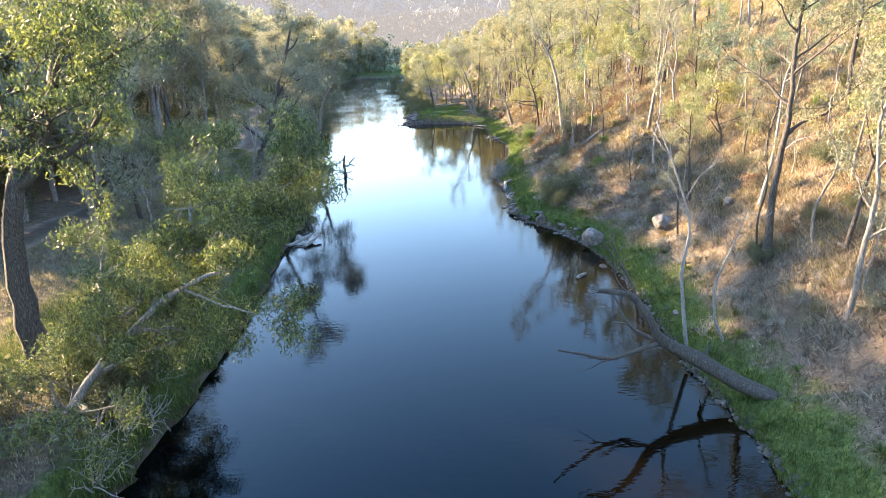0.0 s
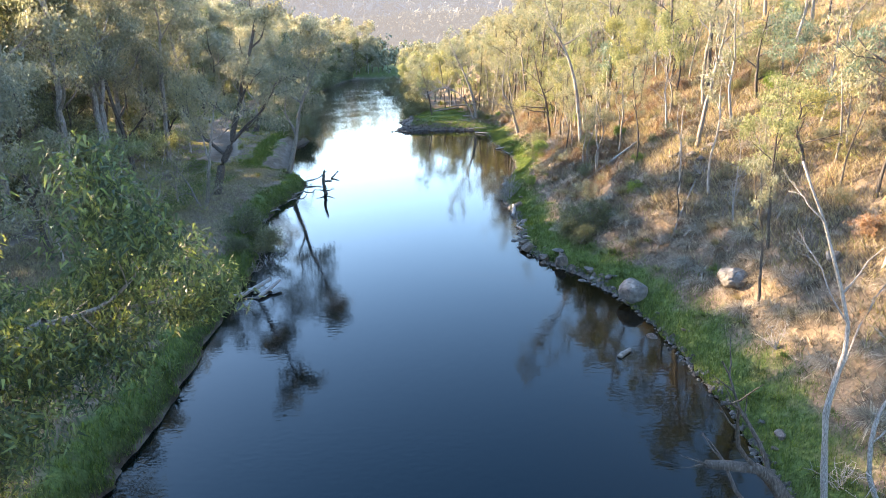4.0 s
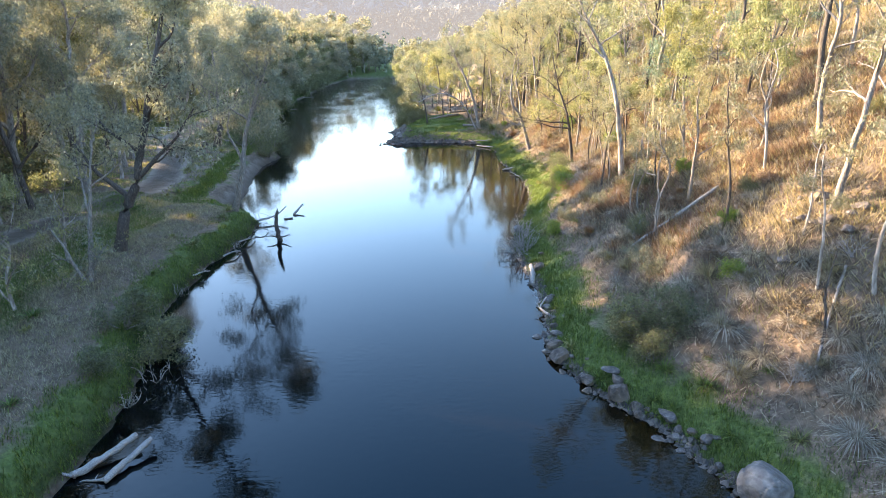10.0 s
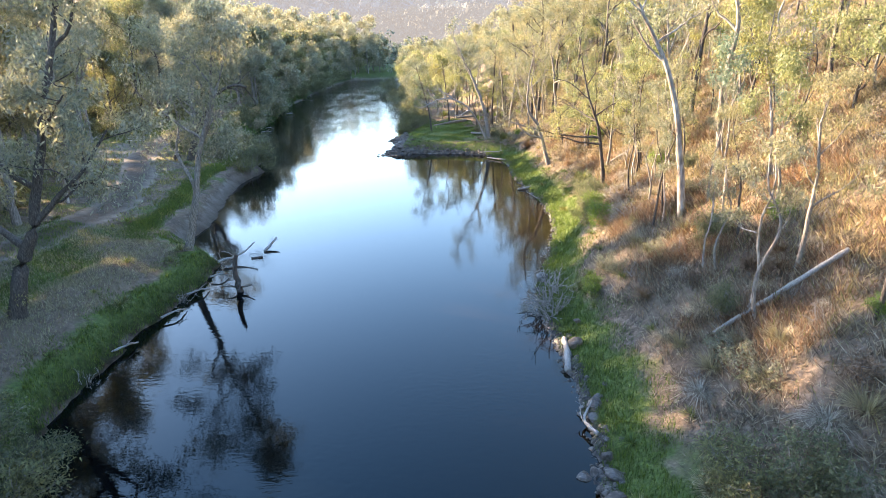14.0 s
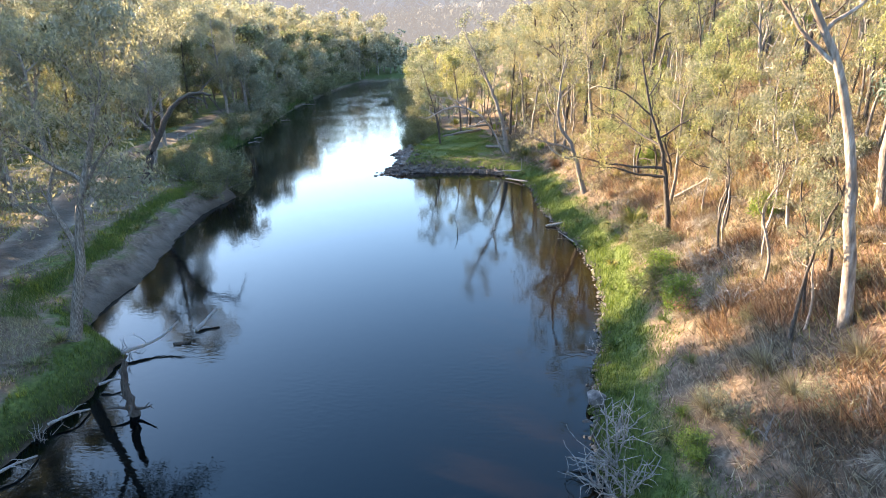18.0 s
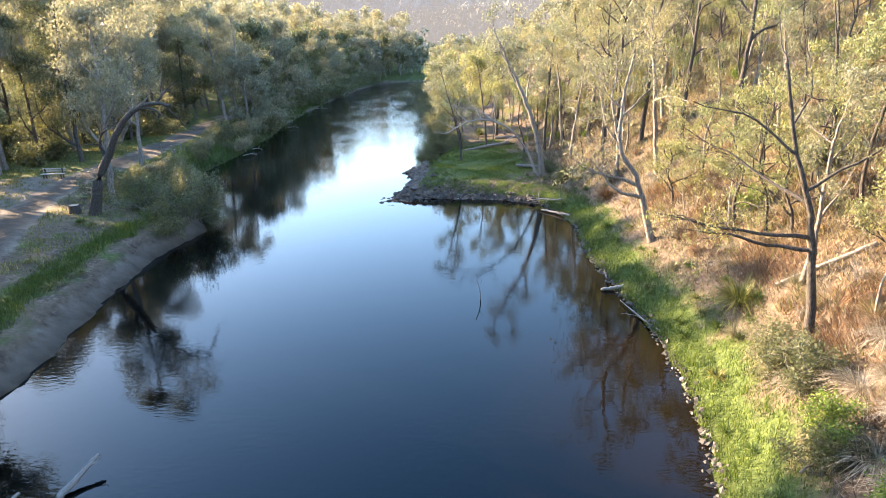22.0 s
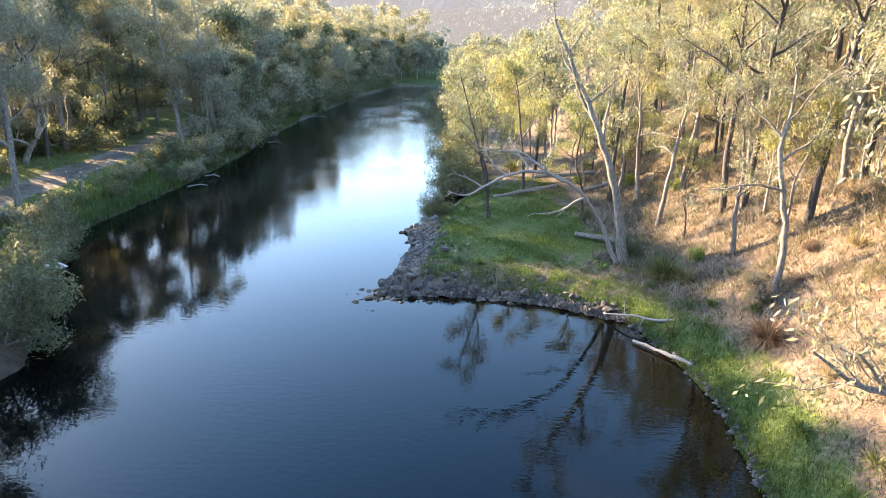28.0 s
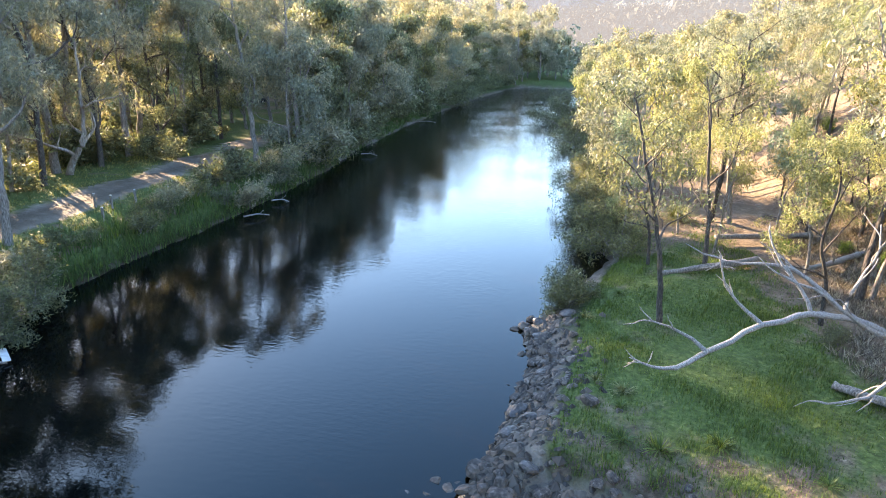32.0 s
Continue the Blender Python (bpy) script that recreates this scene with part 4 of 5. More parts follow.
woods("far_woods_right", scatter(420, (26, -10, 150, 330), 5, lambda x, y: right_woods(x, y) & ((x > 44) | (y > 205)), 46), LEAF_RIGHT, "olive woods on the upper hillside", 6)
woods("far_woods_valley", scatter(110, (-120, 285, 60, 360), 7, lambda x, y: y > 288, 47), LEAF_RIGHT, "pale woods on the valley floor", 7)


# the bleached fallen limb hung in the gum on the spit
def bleached_limb():
    rng = np.random.default_rng(77)
    t = thing("hanging_dead_limb", pose(3.3, 108.8, height(3.3, 108.8)), "long bleached dead limb reaching out over the spit", "dead branch")
    o = np.array([3.3, 108.8, height(3.3, 108.8)])
    main = Wood()
    path = refine([np.array(p) - o for p in ((3.4, 108.9, 1.0), (2.4, 108.5, 3.4), (1.2, 107.8, 5.1), (-.6, 106.9, 6.2), (-2.3, 105.8, 6.2), (-3.9, 104.7, 5.5))], 26, rng, .03)
    main.add(path, .11, .05, 8, .2)
    child("trunk", main.mesh("trunk", DEADWOOD), t)
    for k, way, ln in ((12, (-.8, -.5, .25), 3.2), (14, (-.9, .3, .45), 3.4), (15, (.1, .2, 1), 2.2), (17, (-.2, .3, 1), 2.0), (20, (-.8, .3, .5), 1.8), (23, (-.9, .2, .6), 1.5), (25, (-.9, -.3, -.2), 1.0), (9, (-.9, -.4, -.1), 2.6)):
        w = Wood()
        lp = wander(rng, path[k], way, ln, 8, .13)
        r = .075 if ln > 2.5 else .05
        w.add(lp, r, r * .25, 6)
        for _ in range(4):
            f = int(rng.integers(3, 9))
            w.add(wander(rng, lp[f], lp[f] - lp[f - 2] + rng.normal(0, .15, 3) + [0, 0, .08], ln * .3, 4, .25), r * .4, .008, 4)
        child("limb", w.mesh("limb", DEADWOOD), t)


bleached_limb()


# ---- stones ----
def stone_mesh(seed, material, squash=.7, detail=2, crag=.22, cuts=9, near=.26, away=.42):
    r = np.random.default_rng(seed)
    bm = bmesh.new()
    bmesh.ops.create_icosphere(bm, subdivisions=detail, radius=.5)
    planes = [(Vector(r.normal(0, 1, 3)).normalized(), r.uniform(near, away)) for _ in range(cuts)]
    off = Vector(r.uniform(-9, 9, 3))
    for v in bm.verts:
        for nrm, d in planes:
            k = v.co.dot(nrm)
            if k > d:
                v.co -= nrm * (k - d) * .96
        v.co *= 1 + crag * .5 * noise.noise(v.co * 3.1 + off) + crag * .25 * noise.noise(v.co * 9 + off)
        if detail > 3:
            c = abs(noise.noise(v.co * 2.2 + off * 2))
            v.co *= 1 - .05 * max(0, 1 - c / .05)
        v.co.z *= squash
    me = bpy.data.meshes.new("rock")
    bm.to_mesh(me)
    bm.free()
    me.materials.append(material)
    return me


def rock(mesh, x, y, size, label, group="", category="rock", lift=.2, name="rock", z=None):
    r = random.uniform
    ob = new(name, mesh)
    z = max(height(x, y), -.15) if z is None else z
    ob.matrix_basis = pose(x, y, z + size * lift, r(-14, 14), r(-14, 14), r(0, 360)) @ Matrix.Diagonal((size * r(.85, 1.2), size * r(.8, 1.15), size * r(.8, 1.15), 1))
    return tagged(ob, label, category, group)


STONES = [stone_mesh(300 + i, STONE, .62 + .05 * (i % 3)) for i in range(7)]
WETS = [stone_mesh(320 + i, STONE_WET, .6) for i in range(4)]
rock(stone_mesh(340, GRANITE, .95, 5, .16, 11, .35, .47), 9.55, 38.9, 1.5, "large pale granite boulder with cracks at the water's edge", category="boulder", name="boulder", lift=.26)
rock(stone_mesh(341, GRANITE, .85, 5, .16, 11, .35, .47), 13.0, 36.0, 1.2, "grey granite boulder half buried in dry grass", category="boulder", name="boulder", lift=.22)
rock(stone_mesh(342, GRANITE, .8, 4, .14, 12), 15.6, 33.4, .6, "grey boulder in dry grass", category="boulder", name="boulder", lift=.2)
rock(stone_mesh(343, GRANITE, .9, 4, .14, 12), 5.05, 64.8, .75, "squarish pale boulder at the waterline", category="boulder", name="boulder", lift=.3)
r = np.random.default_rng(51)
spots = []
for _ in range(112):                                  # the stony point of the spit
    k = r.random()
    if k < .45:
        x, y = r.uniform(-8.4, 3.0), 0
        y = np.interp(x, [-8.6, -6.5, -3, 0, 3.2], [105.7, 106, 106.1, 105.6, 104.2]) + r.normal(.25, .4)
    else:
        y = r.uniform(105.2, 117)
        x = np.interp(y, [105, 110, 114, 116.5], [-8.6, -8.2, -8.3, -9]) + abs(r.normal(0, .75)) + r.normal(0, .25)
    spots.append((x, y, r.uniform(.16, .62) * (1.25 if k > .45 else 1)))
for _ in range(32):
    spots.append((r.normal(-8.9, .8), r.normal(105.3, .7), r.uniform(.2, .55)))
for x, y, s in spots:
    rock((STONES if r.random() < .7 else WETS)[int(r.integers(0, 4))], x, y, s, "rounded grey-brown river stone on the spit", "stones of the spit", lift=.12)
for x, y, s in ((-1.2, 106.3, .55), (1.0, 105.9, .42), (-1.9, 106.2, .4), (-9.0, 116.8, .9), (-8.7, 115.9, .6), (-8.9, 117.6, .7)):
    rock(STONES[5], x, y, s, "large pale stone at the spit's edge", "stones of the spit", lift=.15)
shore_y = RIGHT_SHORE[:, 1]
for lo, hi, n, big in ((40, 50, 62, .5), (50, 60, 32, .38), (30, 39, 10, .3), (60, 104, 14, .3), (17, 30, 8, .3)):
    for y in r.uniform(lo, hi, n):
        x = np.interp(y, shore_y[:28], RIGHT_SHORE[:28, 0]) + r.normal(.15, .4)
        rock((STONES if r.random() < .5 else WETS)[int(r.integers(0, 4))], x, y, big * (.35 + r.exponential(.42)), "dark grey stone along the waterline", "stones along the bank", lift=.16)
for x, y, s in ((5.9, 44.8, .6), (6.7, 44.2, .5), (7.3, 43.6, .35), (5.1, 47.3, .42), (4.9, 48.6, .36), (8.3, 42.0, .4), (4.9, 49.5, .5)):
    rock(STONES[int(r.integers(0, 7))], x, y, s, "large rounded stone at the water's edge", "stones along the bank", lift=.2)
for _ in range(14):
    rock(WETS[int(r.integers(0, 4))], r.normal(14.4, .7), r.normal(46.5, .8), r.uniform(.3, .7), "dark slab in the rocky outcrop on the slope", "outcrop stones", lift=.1)


def pebbles(name, places, size, material, label, seed):
    """Small stones too many to count, as one mass."""
    rr, v, q, n = np.random.default_rng(seed), [], [], 0
    base = np.array([[1, 0, 0], [.3, .95, 0], [-.8, .6, 0], [-.8, -.6, 0], [.3, -.95, 0], [.1, .1, .75]])
    tri = np.array([[0, 1, 5], [1, 2, 5], [2, 3, 5], [3, 4, 5], [4, 0, 5]])
    zs = np.maximum(lie(places[:, 0], places[:, 1])[0], -.02)
    for (x, y), z in zip(places, zs):
        s = size * rr.uniform(.4, 1.3)
        a = rr.uniform(0, 6.28)
        b = base * [s, s * rr.uniform(.6, 1), s * rr.uniform(.6, 1)] + rr.normal(0, s * .12, (6, 3))
        v.append(np.stack([b[:, 0] * np.cos(a) - b[:, 1] * np.sin(a) + x, b[:, 0] * np.sin(a) + b[:, 1] * np.cos(a) + y, b[:, 2] + z - s * .1], 1))
        q.append(tri + n)
        n += 6
    tagged(new(name, mesh_of(name, np.concatenate(v), np.concatenate(q), material)), label, "stones", kind="stuff")


py = r.uniform(105, 117.2, 1000)
px = np.interp(py, [105, 110, 114, 116.5], [-8.6, -8.2, -8.3, -9]) + np.abs(r.normal(0, 1.1, 1000))
qx = r.uniform(-8.5, 3.4, 900)
qy = np.interp(qx, [-8.6, -6.5, -3, 0, 3.2], [105.7, 106, 106.1, 105.6, 104.2]) + np.abs(r.normal(0, .35, 900))
pebbles("spit_pebbles", np.concatenate([np.stack([px, py], 1), np.stack([qx, qy], 1)]), .19, PEBBLE, "loose grey-brown stones covering the spit", 9)
sy = np.concatenate([r.uniform(15, 104, 1500), r.uniform(39, 60, 1100)])
pebbles("bank_pebbles", np.stack([np.interp(sy, shore_y[:28], RIGHT_SHORE[:28, 0]) + r.normal(.12, .13, 2600), sy], 1), .14, PEBBLE, "small dark stones along the waterline", 10)


# ---- grass ----
def grass(name, n, box, keep, tall, wide, material, label, seed, lean=.35):
    """Blades standing on the ground where keep(x, y, right, left) is high."""
    rr = np.random.default_rng(seed)
    x, y = rr.uniform(box[0], box[2], n), rr.uniform(box[1], box[3], n)
    z, dr, dl = lie(x, y)
    k = keep(x, y, dr, dl)
    ok = rr.random(n) < k
    x, y, z, k = x[ok], y[ok], z[ok], np.clip(k[ok], .3, 1)
    m = len(x)
    h = rr.uniform(tall[0], tall[1], m) * (.6 + .5 * k) * (1 + .35 * waves(x, y, 1.9, 8))
    a, b = rr.uniform(0, 6.28, m), rr.uniform(0, 6.28, m)
    w = wide * rr.uniform(.6, 1.4, m)
    tipx, tipy = x + np.cos(b) * h * lean * rr.uniform(.2, 1.5, m), y + np.sin(b) * h * lean * rr.uniform(.2, 1.5, m)
    v = np.stack([np.stack([x - np.cos(a) * w, y - np.sin(a) * w, z - .04], 1), np.stack([x + np.cos(a) * w, y + np.sin(a) * w, z - .04], 1), np.stack([tipx, tipy, z + h], 1)], 1).reshape(-1, 3)
    tagged(new(name, mesh_of(name, v, np.arange(3 * m).reshape(-1, 3), material)), label, "grass", kind="stuff")


def patch(x, y, size, seed, cut=0.0):
    return np.clip(.55 + .9 * waves(x, y, size, seed) - cut, 0, 1)


grass("verge_grass", 1300000, (-9, 10, 14, 133), lambda x, y, dr, dl: np.where((dr > .02) & (dr < 2.7 + 1.1 * waves(x, y, 6, 9)), 1.15 - dr / 3.8, 0)
      * np.where((y > 104) & (x < 3.2), (dr > .5 + .6 * (x < -3.5) + .8 * (x < -6.5)) * 1.0, 1) + np.where((y > 104) & (y < 130) & (x < 5 - .25 * np.maximum(0, y - 112)) & (dr > 2.6), .8 * patch(x, y, 6, 12), 0), (.06, .23), .013, BLADE_GREEN,
      "lush green grass along the water's edge", 61)
grass("dry_grass", 1900000, (-4, 8, 26, 134), lambda x, y, dr, dl: np.where((dr > 2.0) & (x > np.where(y > 103, 3.5, -3) + 2.5 * waves(x, y, 5, 22)), np.clip((dr - 1.6) / 2.5, 0, 1) * (.2 + .55 * patch(x, y, 3.5, 13)) * np.clip(.75 + waves(x, y, .9, 27) + .6 * waves(x, y, .5, 28), .12, 1), 0) * np.clip((30 - x) / 12, .3, 1), (.14, .48), .019, BLADE_DRY,
      "tangled straw-coloured dry grass on the slope", 62, 1.2)
grass("golden_grass", 260000, (12, 8, 34, 134), lambda x, y, dr, dl: np.where(dr > 5, .25 + .7 * patch(x, y, 4, 36), 0), (.18, .5), .02, BLADE_STRAW, "golden dry grass on the upper slope", 71, .9)
grass("olive_undergrowth", 120000, (5, 8, 30, 134), lambda x, y, dr, dl: np.where(dr > 3.2, patch(x, y, 4.5, 14, .42), 0), (.2, .6), .018, BLADE_LAWN, "low olive undergrowth on the slope", 63, .7)
grass("twig_litter", 130000, (6, 8, 24, 134), lambda x, y, dr, dl: np.where(dr > 2.6, .35 + .65 * patch(x, y, 2.8, 23), 0), (.03, .10), .01, BLADE_PALE, "fallen pale twigs and bark strips on the slope", 69, 6.0)
grass("dark_litter", 220000, (6, 8, 24, 134), lambda x, y, dr, dl: np.where(dr > 2.8, patch(x, y, 2.2, 24, .3), 0), (.06, .25), .018, BLADE_RED, "dark brown leaf litter and low dead growth", 70, 1.5)
grass("bracken", 300000, (8, 50, 22, 96), lambda x, y, dr, dl: np.where(dr > 3.5, patch(x, y, 5, 15, .3) * np.clip((22 - dr) / 8, 0, 1), 0), (.2, .55), .02, BLADE_RED, "rust-brown dead bracken under the trees", 64, .9)
grass("bank_grass", 600000, (-36, 8, -9, 72), lambda x, y, dr, dl: np.where((dl > .02) & (dl < 1.7 + 1.1 * waves(x, y, 4, 31) + .5 * waves(x, y, 1.4, 38)), 1.2 - dl / 3, 0) + .8 * np.exp(-((dl - 7.6) / 1.6) ** 2), (.06, .22), .014, BLADE_GREEN, "green grass on the left bank and in the ditch", 65)
grass("bank_dry_grass", 560000, (-36, 8, -9, 72), lambda x, y, dr, dl: np.where((dl > 1.8) & (dl < 16), .4 + .4 * patch(x, y, 3, 16), 0) * (to_line(x, y, TRACK) > 1.5), (.06, .22), .018, BLADE_STRAW, "short dry grass on the bank's crest", 66, .8)
grass("lawn_grass", 260000, (-50, 66, -19, 135), lambda x, y, dr, dl: np.where(dl > 2.2, .5 * patch(x, y, 4, 17), 0) * (to_line(x, y, TRACK) > 1.5), (.10, .28), .03, BLADE_LAWN, "patchy half-green lawn by the track", 67, .6)
grass("lawn_edge_grass", 260000, (-32, 69, -16, 102), lambda x, y, dr, dl: np.where(dl > 1.7, 1.1 - np.abs(dl - 2.9) / 1.2 + .4 * waves(x, y, 5, 37), 0), (.1, .3), .016, BLADE_GREEN, "bright green grass above the muddy beach", 72, .5)
grass("reeds", 150000, (-46, 99, -24, 200), lambda x, y, dr, dl: np.where((dl > -.12) & (dl < 4.5), 1.0 - dl / 5.5, 0), (.3, .85), .03, BLADE_GREEN, "tall green grass on the far bank", 68)


def tussock(seed, blades, long, material, wide=.018, arch=1.0, dome=.25):
    """A clump of arching blades, three bends each."""
    rr = np.random.default_rng(seed)
    a = rr.uniform(0, 6.28, blades)
    up = rr.uniform(.15, 1.3, blades)
    ln = long * rr.uniform(.6, 1.2, blades)
    out = np.stack([np.cos(a), np.sin(a)], 1)
    side = np.stack([-np.sin(a), np.cos(a), np.zeros(blades)], 1) * wide
    rows = []
    base = rr.uniform(0, dome, blades)
    for t in (0, .4, .75, 1.0):
        rad = base + ln * np.cos(up) * t
        z = ln * (np.sin(up) * t - .62 * arch * t * t * np.cos(up * .6)) + dome * .4
        c = np.concatenate([out * rad[:, None], np.maximum(z, .02 - .1 * (t < .1))[:, None]], 1)
        rows += [c - side * (1.05 - t), c + side * (1.05 - t)]
    v = np.stack(rows, 1).reshape(-1, 3)
    i = np.arange(blades)[:, None] * 8
    q = np.concatenate([np.concatenate([i + k, i + k + 1, i + k + 3, i + k + 2], 1) for k in (0, 2, 4)])
    return mesh_of("tussock", v, q, material)


PALE_TUSS = [tussock(400 + i, 330, .8, BLADE_PALE, .0075, 1.5, .4) for i in range(3)]
STRAW_TUSS = [tussock(405 + i, 260, .8, BLADE_STRAW, .012, .45, .3) for i in range(2)]
GREEN_TUSS = tussock(410, 420, 1.35, BLADE_TUSSOCK, .016, .8, .3)
SOFT_TUSS = [tussock(412 + i, 90, .6, m, .022, .8, .3) for i, m in enumerate((BLADE_GREEN, BLADE_GREEN, BLADE_LAWN))]
BROWN_TUSS = tussock(411, 360, 1.0, BLADE_RED, .016, .5, .25)


def tuft(mesh, x, y, size, name, label, group=""):
    ob = new(name, mesh)
    ob.matrix_basis = pose(x, y, height(x, y) - .03, 0, 0, random.uniform(0, 360)) @ Matrix.Scale(size, 4)
    tagged(ob, label, "grass tussock", group)


for x, y, s in ((10.0, 81, 1.25), (5.5, 107.3, 1.35), (18.6, 84, 1.1), (17.2, 91, 1.1), (-2.6, 133, 1.3)):
    tuft(GREEN_TUSS, x, y, s, "grass_tree", "green spiky grass tree with arching blades", "grass trees")
for x, y, s in ((7.6, 100, 1.25), (11.4, 55.2, .8), (12.2, 55.0, .7), (11.9, 54.2, .7), (8.4, 57.6, .7), (13.8, 59, .8)):
    tuft(BROWN_TUSS, x, y, s, "brown_tussock", "dense rust-brown dead tussock", "brown tussocks")
for x, y in scatter(44, (9.5, 22, 14.5, 47), .8, lambda x, y: lie(x, y)[1] > 2.6, 65):
    tuft(PALE_TUSS[int(r.integers(0, 3))], x, y, r.uniform(.7, 1.3), "dead_tussock", "bleached arching dead tussock on the slope", "dead tussocks")
for x, y in scatter(55, (5, 16, 16, 110), 1.0, lambda x, y: (lie(x, y)[1] > 2.2) & (lie(x, y)[1] < 7) & (waves(x, y, 7, 35) > -.1), 66):
    tuft(STRAW_TUSS[int(r.integers(0, 2))], x, y, r.uniform(.5, 1.1), "straw_tussock", "upright golden straw tussock above the verge", "straw tussocks")
for x, y in scatter(95, (8, 13, 20, 112), .9, lambda x, y: (lie(x, y)[1] > 3.0) & (lie(x, y)[1] < 12) & (waves(x, y, 9, 18) > -.3), 48):
    tuft(PALE_TUSS[int(r.integers(0, 3))], x, y, r.uniform(.6, 1.15), "dead_tussock", "bleached arching dead tussock on the slope", "dead tussocks")
for x, y in scatter(16, (9.3, 66.5, 12.6, 75), .55, lambda x, y: lie(x, y)[1] > 2.5, 55):
    tuft(PALE_TUSS[int(r.integers(0, 3))], x, y, r.uniform(.9, 1.5), "dead_tussock", "bleached dead tussock in a pale heap above the verge", "dead tussocks")

for x, y in scatter(100, (-8, 14, 13, 128), .8, lambda x, y: (lie(x, y)[1] > .35) & (lie(x, y)[1] < 3.6) & ((y < 103) | (lie(x, y)[1] > 1.8)), 53):
    k = int(r.choice([0, 0, 1, 2]))
    tuft(SOFT_TUSS[k], x, y, r.uniform(.45, .95), "grass_clump", "soft green grass clump on the verge" if k < 2 else "yellowing grass clump on the verge", "grass clumps on the verge")
for x, y in scatter(60, (-34, 16, -9, 108), .9, lambda x, y: (lie(x, y)[2] > .3) & (lie(x, y)[2] < 9) & (to_line(x, y, TRACK) > 1.6), 54):
    k = int(r.choice([0, 1, 2, 2]))
    tuft(SOFT_TUSS[k], x, y, r.uniform(.6, 1.2), "grass_clump", "soft green grass clump on the bank" if k < 2 else "half-dry grass clump on the bank", "grass clumps on the bank")


# ---- shrubs ----
def bush(seed, wide, tall, foliage, count=1900, leaf=.15, stems=8, bark=BARK, gaps=.5, wood_only=False):
    rr = np.random.default_rng(seed)
    w, tips = Wood(), []
    for i in range(stems):
        a = rr.uniform(0, 6.28)
        d = (np.cos(a) * rr.uniform(.3, 1.1), np.sin(a) * rr.uniform(.3, 1.1), rr.uniform(.6, 1.2))
        p = wander(rr, (rr.normal(0, .12), rr.normal(0, .12), -.1), d, tall * rr.uniform(.8, 1.15), 6, .2)
        p[:, :2] *= wide / tall * .75
        w.add(p, .03 * tall, .008, 4)
        for k in range(5):
            f = int(rr.integers(2, 7))
            tp = wander(rr, p[f], p[f] - p[f - 1] + rr.normal(0, .22, 3), tall * .35, 3, .3)
            w.add(tp, .012 * tall, .005, 3)
            tips += [tp[-1], tp[1]]
        tips.append(p[-1])
    crown = None
    if not wood_only:
        tips = np.array(tips)
        v, q = leaves(rr, tips, max(1, count // len(tips)), gaps * min(wide, tall) * .5, leaf, .1, .8, .34, True)
        crown = mesh_of("crown", v, q, foliage)
    return w.mesh("branchwork", bark), crown


def put_bush(kind, x, y, size, label, name="shrub", group="", turn=0, tip=0, z=None):
    m = stand(x, y, turn, size, (0, tip), .05)
    if z is not None:
        m.translation.z = z
    t = thing(name, m, label, "shrub", group)
    child("branchwork", kind[0], t)
    if kind[1]:
        child("crown", kind[1], t)


BUSH = [bush(500, 1.3, 1.4, LEAF_SHRUB, 5200, .09), bush(501, 1.6, 1.3, LEAF_SHRUB, 5600, .09), bush(502, 1.1, 1.2, LEAF_BRIGHT, 4600, .085), bush(503, 1.2, 1.0, LEAF_RIGHT, 2800, .09), bush(504, 2.2, 1.7, LEAF_SHRUB, 5200, .12)]
FAR_BUSH = [bush(520, 1.3, 1.4, LEAF_SHRUB, 1100, .18), bush(521, 1.6, 1.3, LEAF_SHRUB, 1100, .18), bush(522, 2.2, 1.7, LEAF_SHRUB, 2200, .2), bush(523, 2.0, 1.6, LEAF_LEFT, 2200, .2)]
DRY_BUSH = [bush(530, 1.2, 1.0, BLADE_RED, 1500, .11), bush(531, 1.5, 1.0, BLADE_DRY, 1500, .12)]
BRUSH = [bush(510 + i, 1.2, 1.0, None, stems=13, bark=DEADWOOD, wood_only=True) for i in range(2)]
for x, y, k, s, turn in ((7.9, 47.2, 0, 1.1, 0), (9.2, 46.4, 0, 1.15, 60), (8.4, 45.5, 1, .9, 90), (9.5, 76.4, 0, 1.1, 0), (8.7, 71.2, 1, 1.0, 40), (9.5, 74.6, 0, 1.2, 100), (9.2, 72.0, 2, 1.1, 0),
                         (8.8, 68.4, 2, 1.2, 30), (7.9, 61.2, 3, .9, 0), (-7.6, 118.4, 0, 1.25, 0), (-7.2, 119.4, 1, 1, 0), (9.4, 50.2, 3, 1, 0), (6.9, 60.4, 2, .7, 0), (9.6, 59.5, 3, .8, 0)):
    put_bush(BUSH[k], x, y, s, "dull olive shrub beside the green verge" if k != 2 else "bright green leafy shrub beside the verge", group="shrubs by the water", turn=turn)
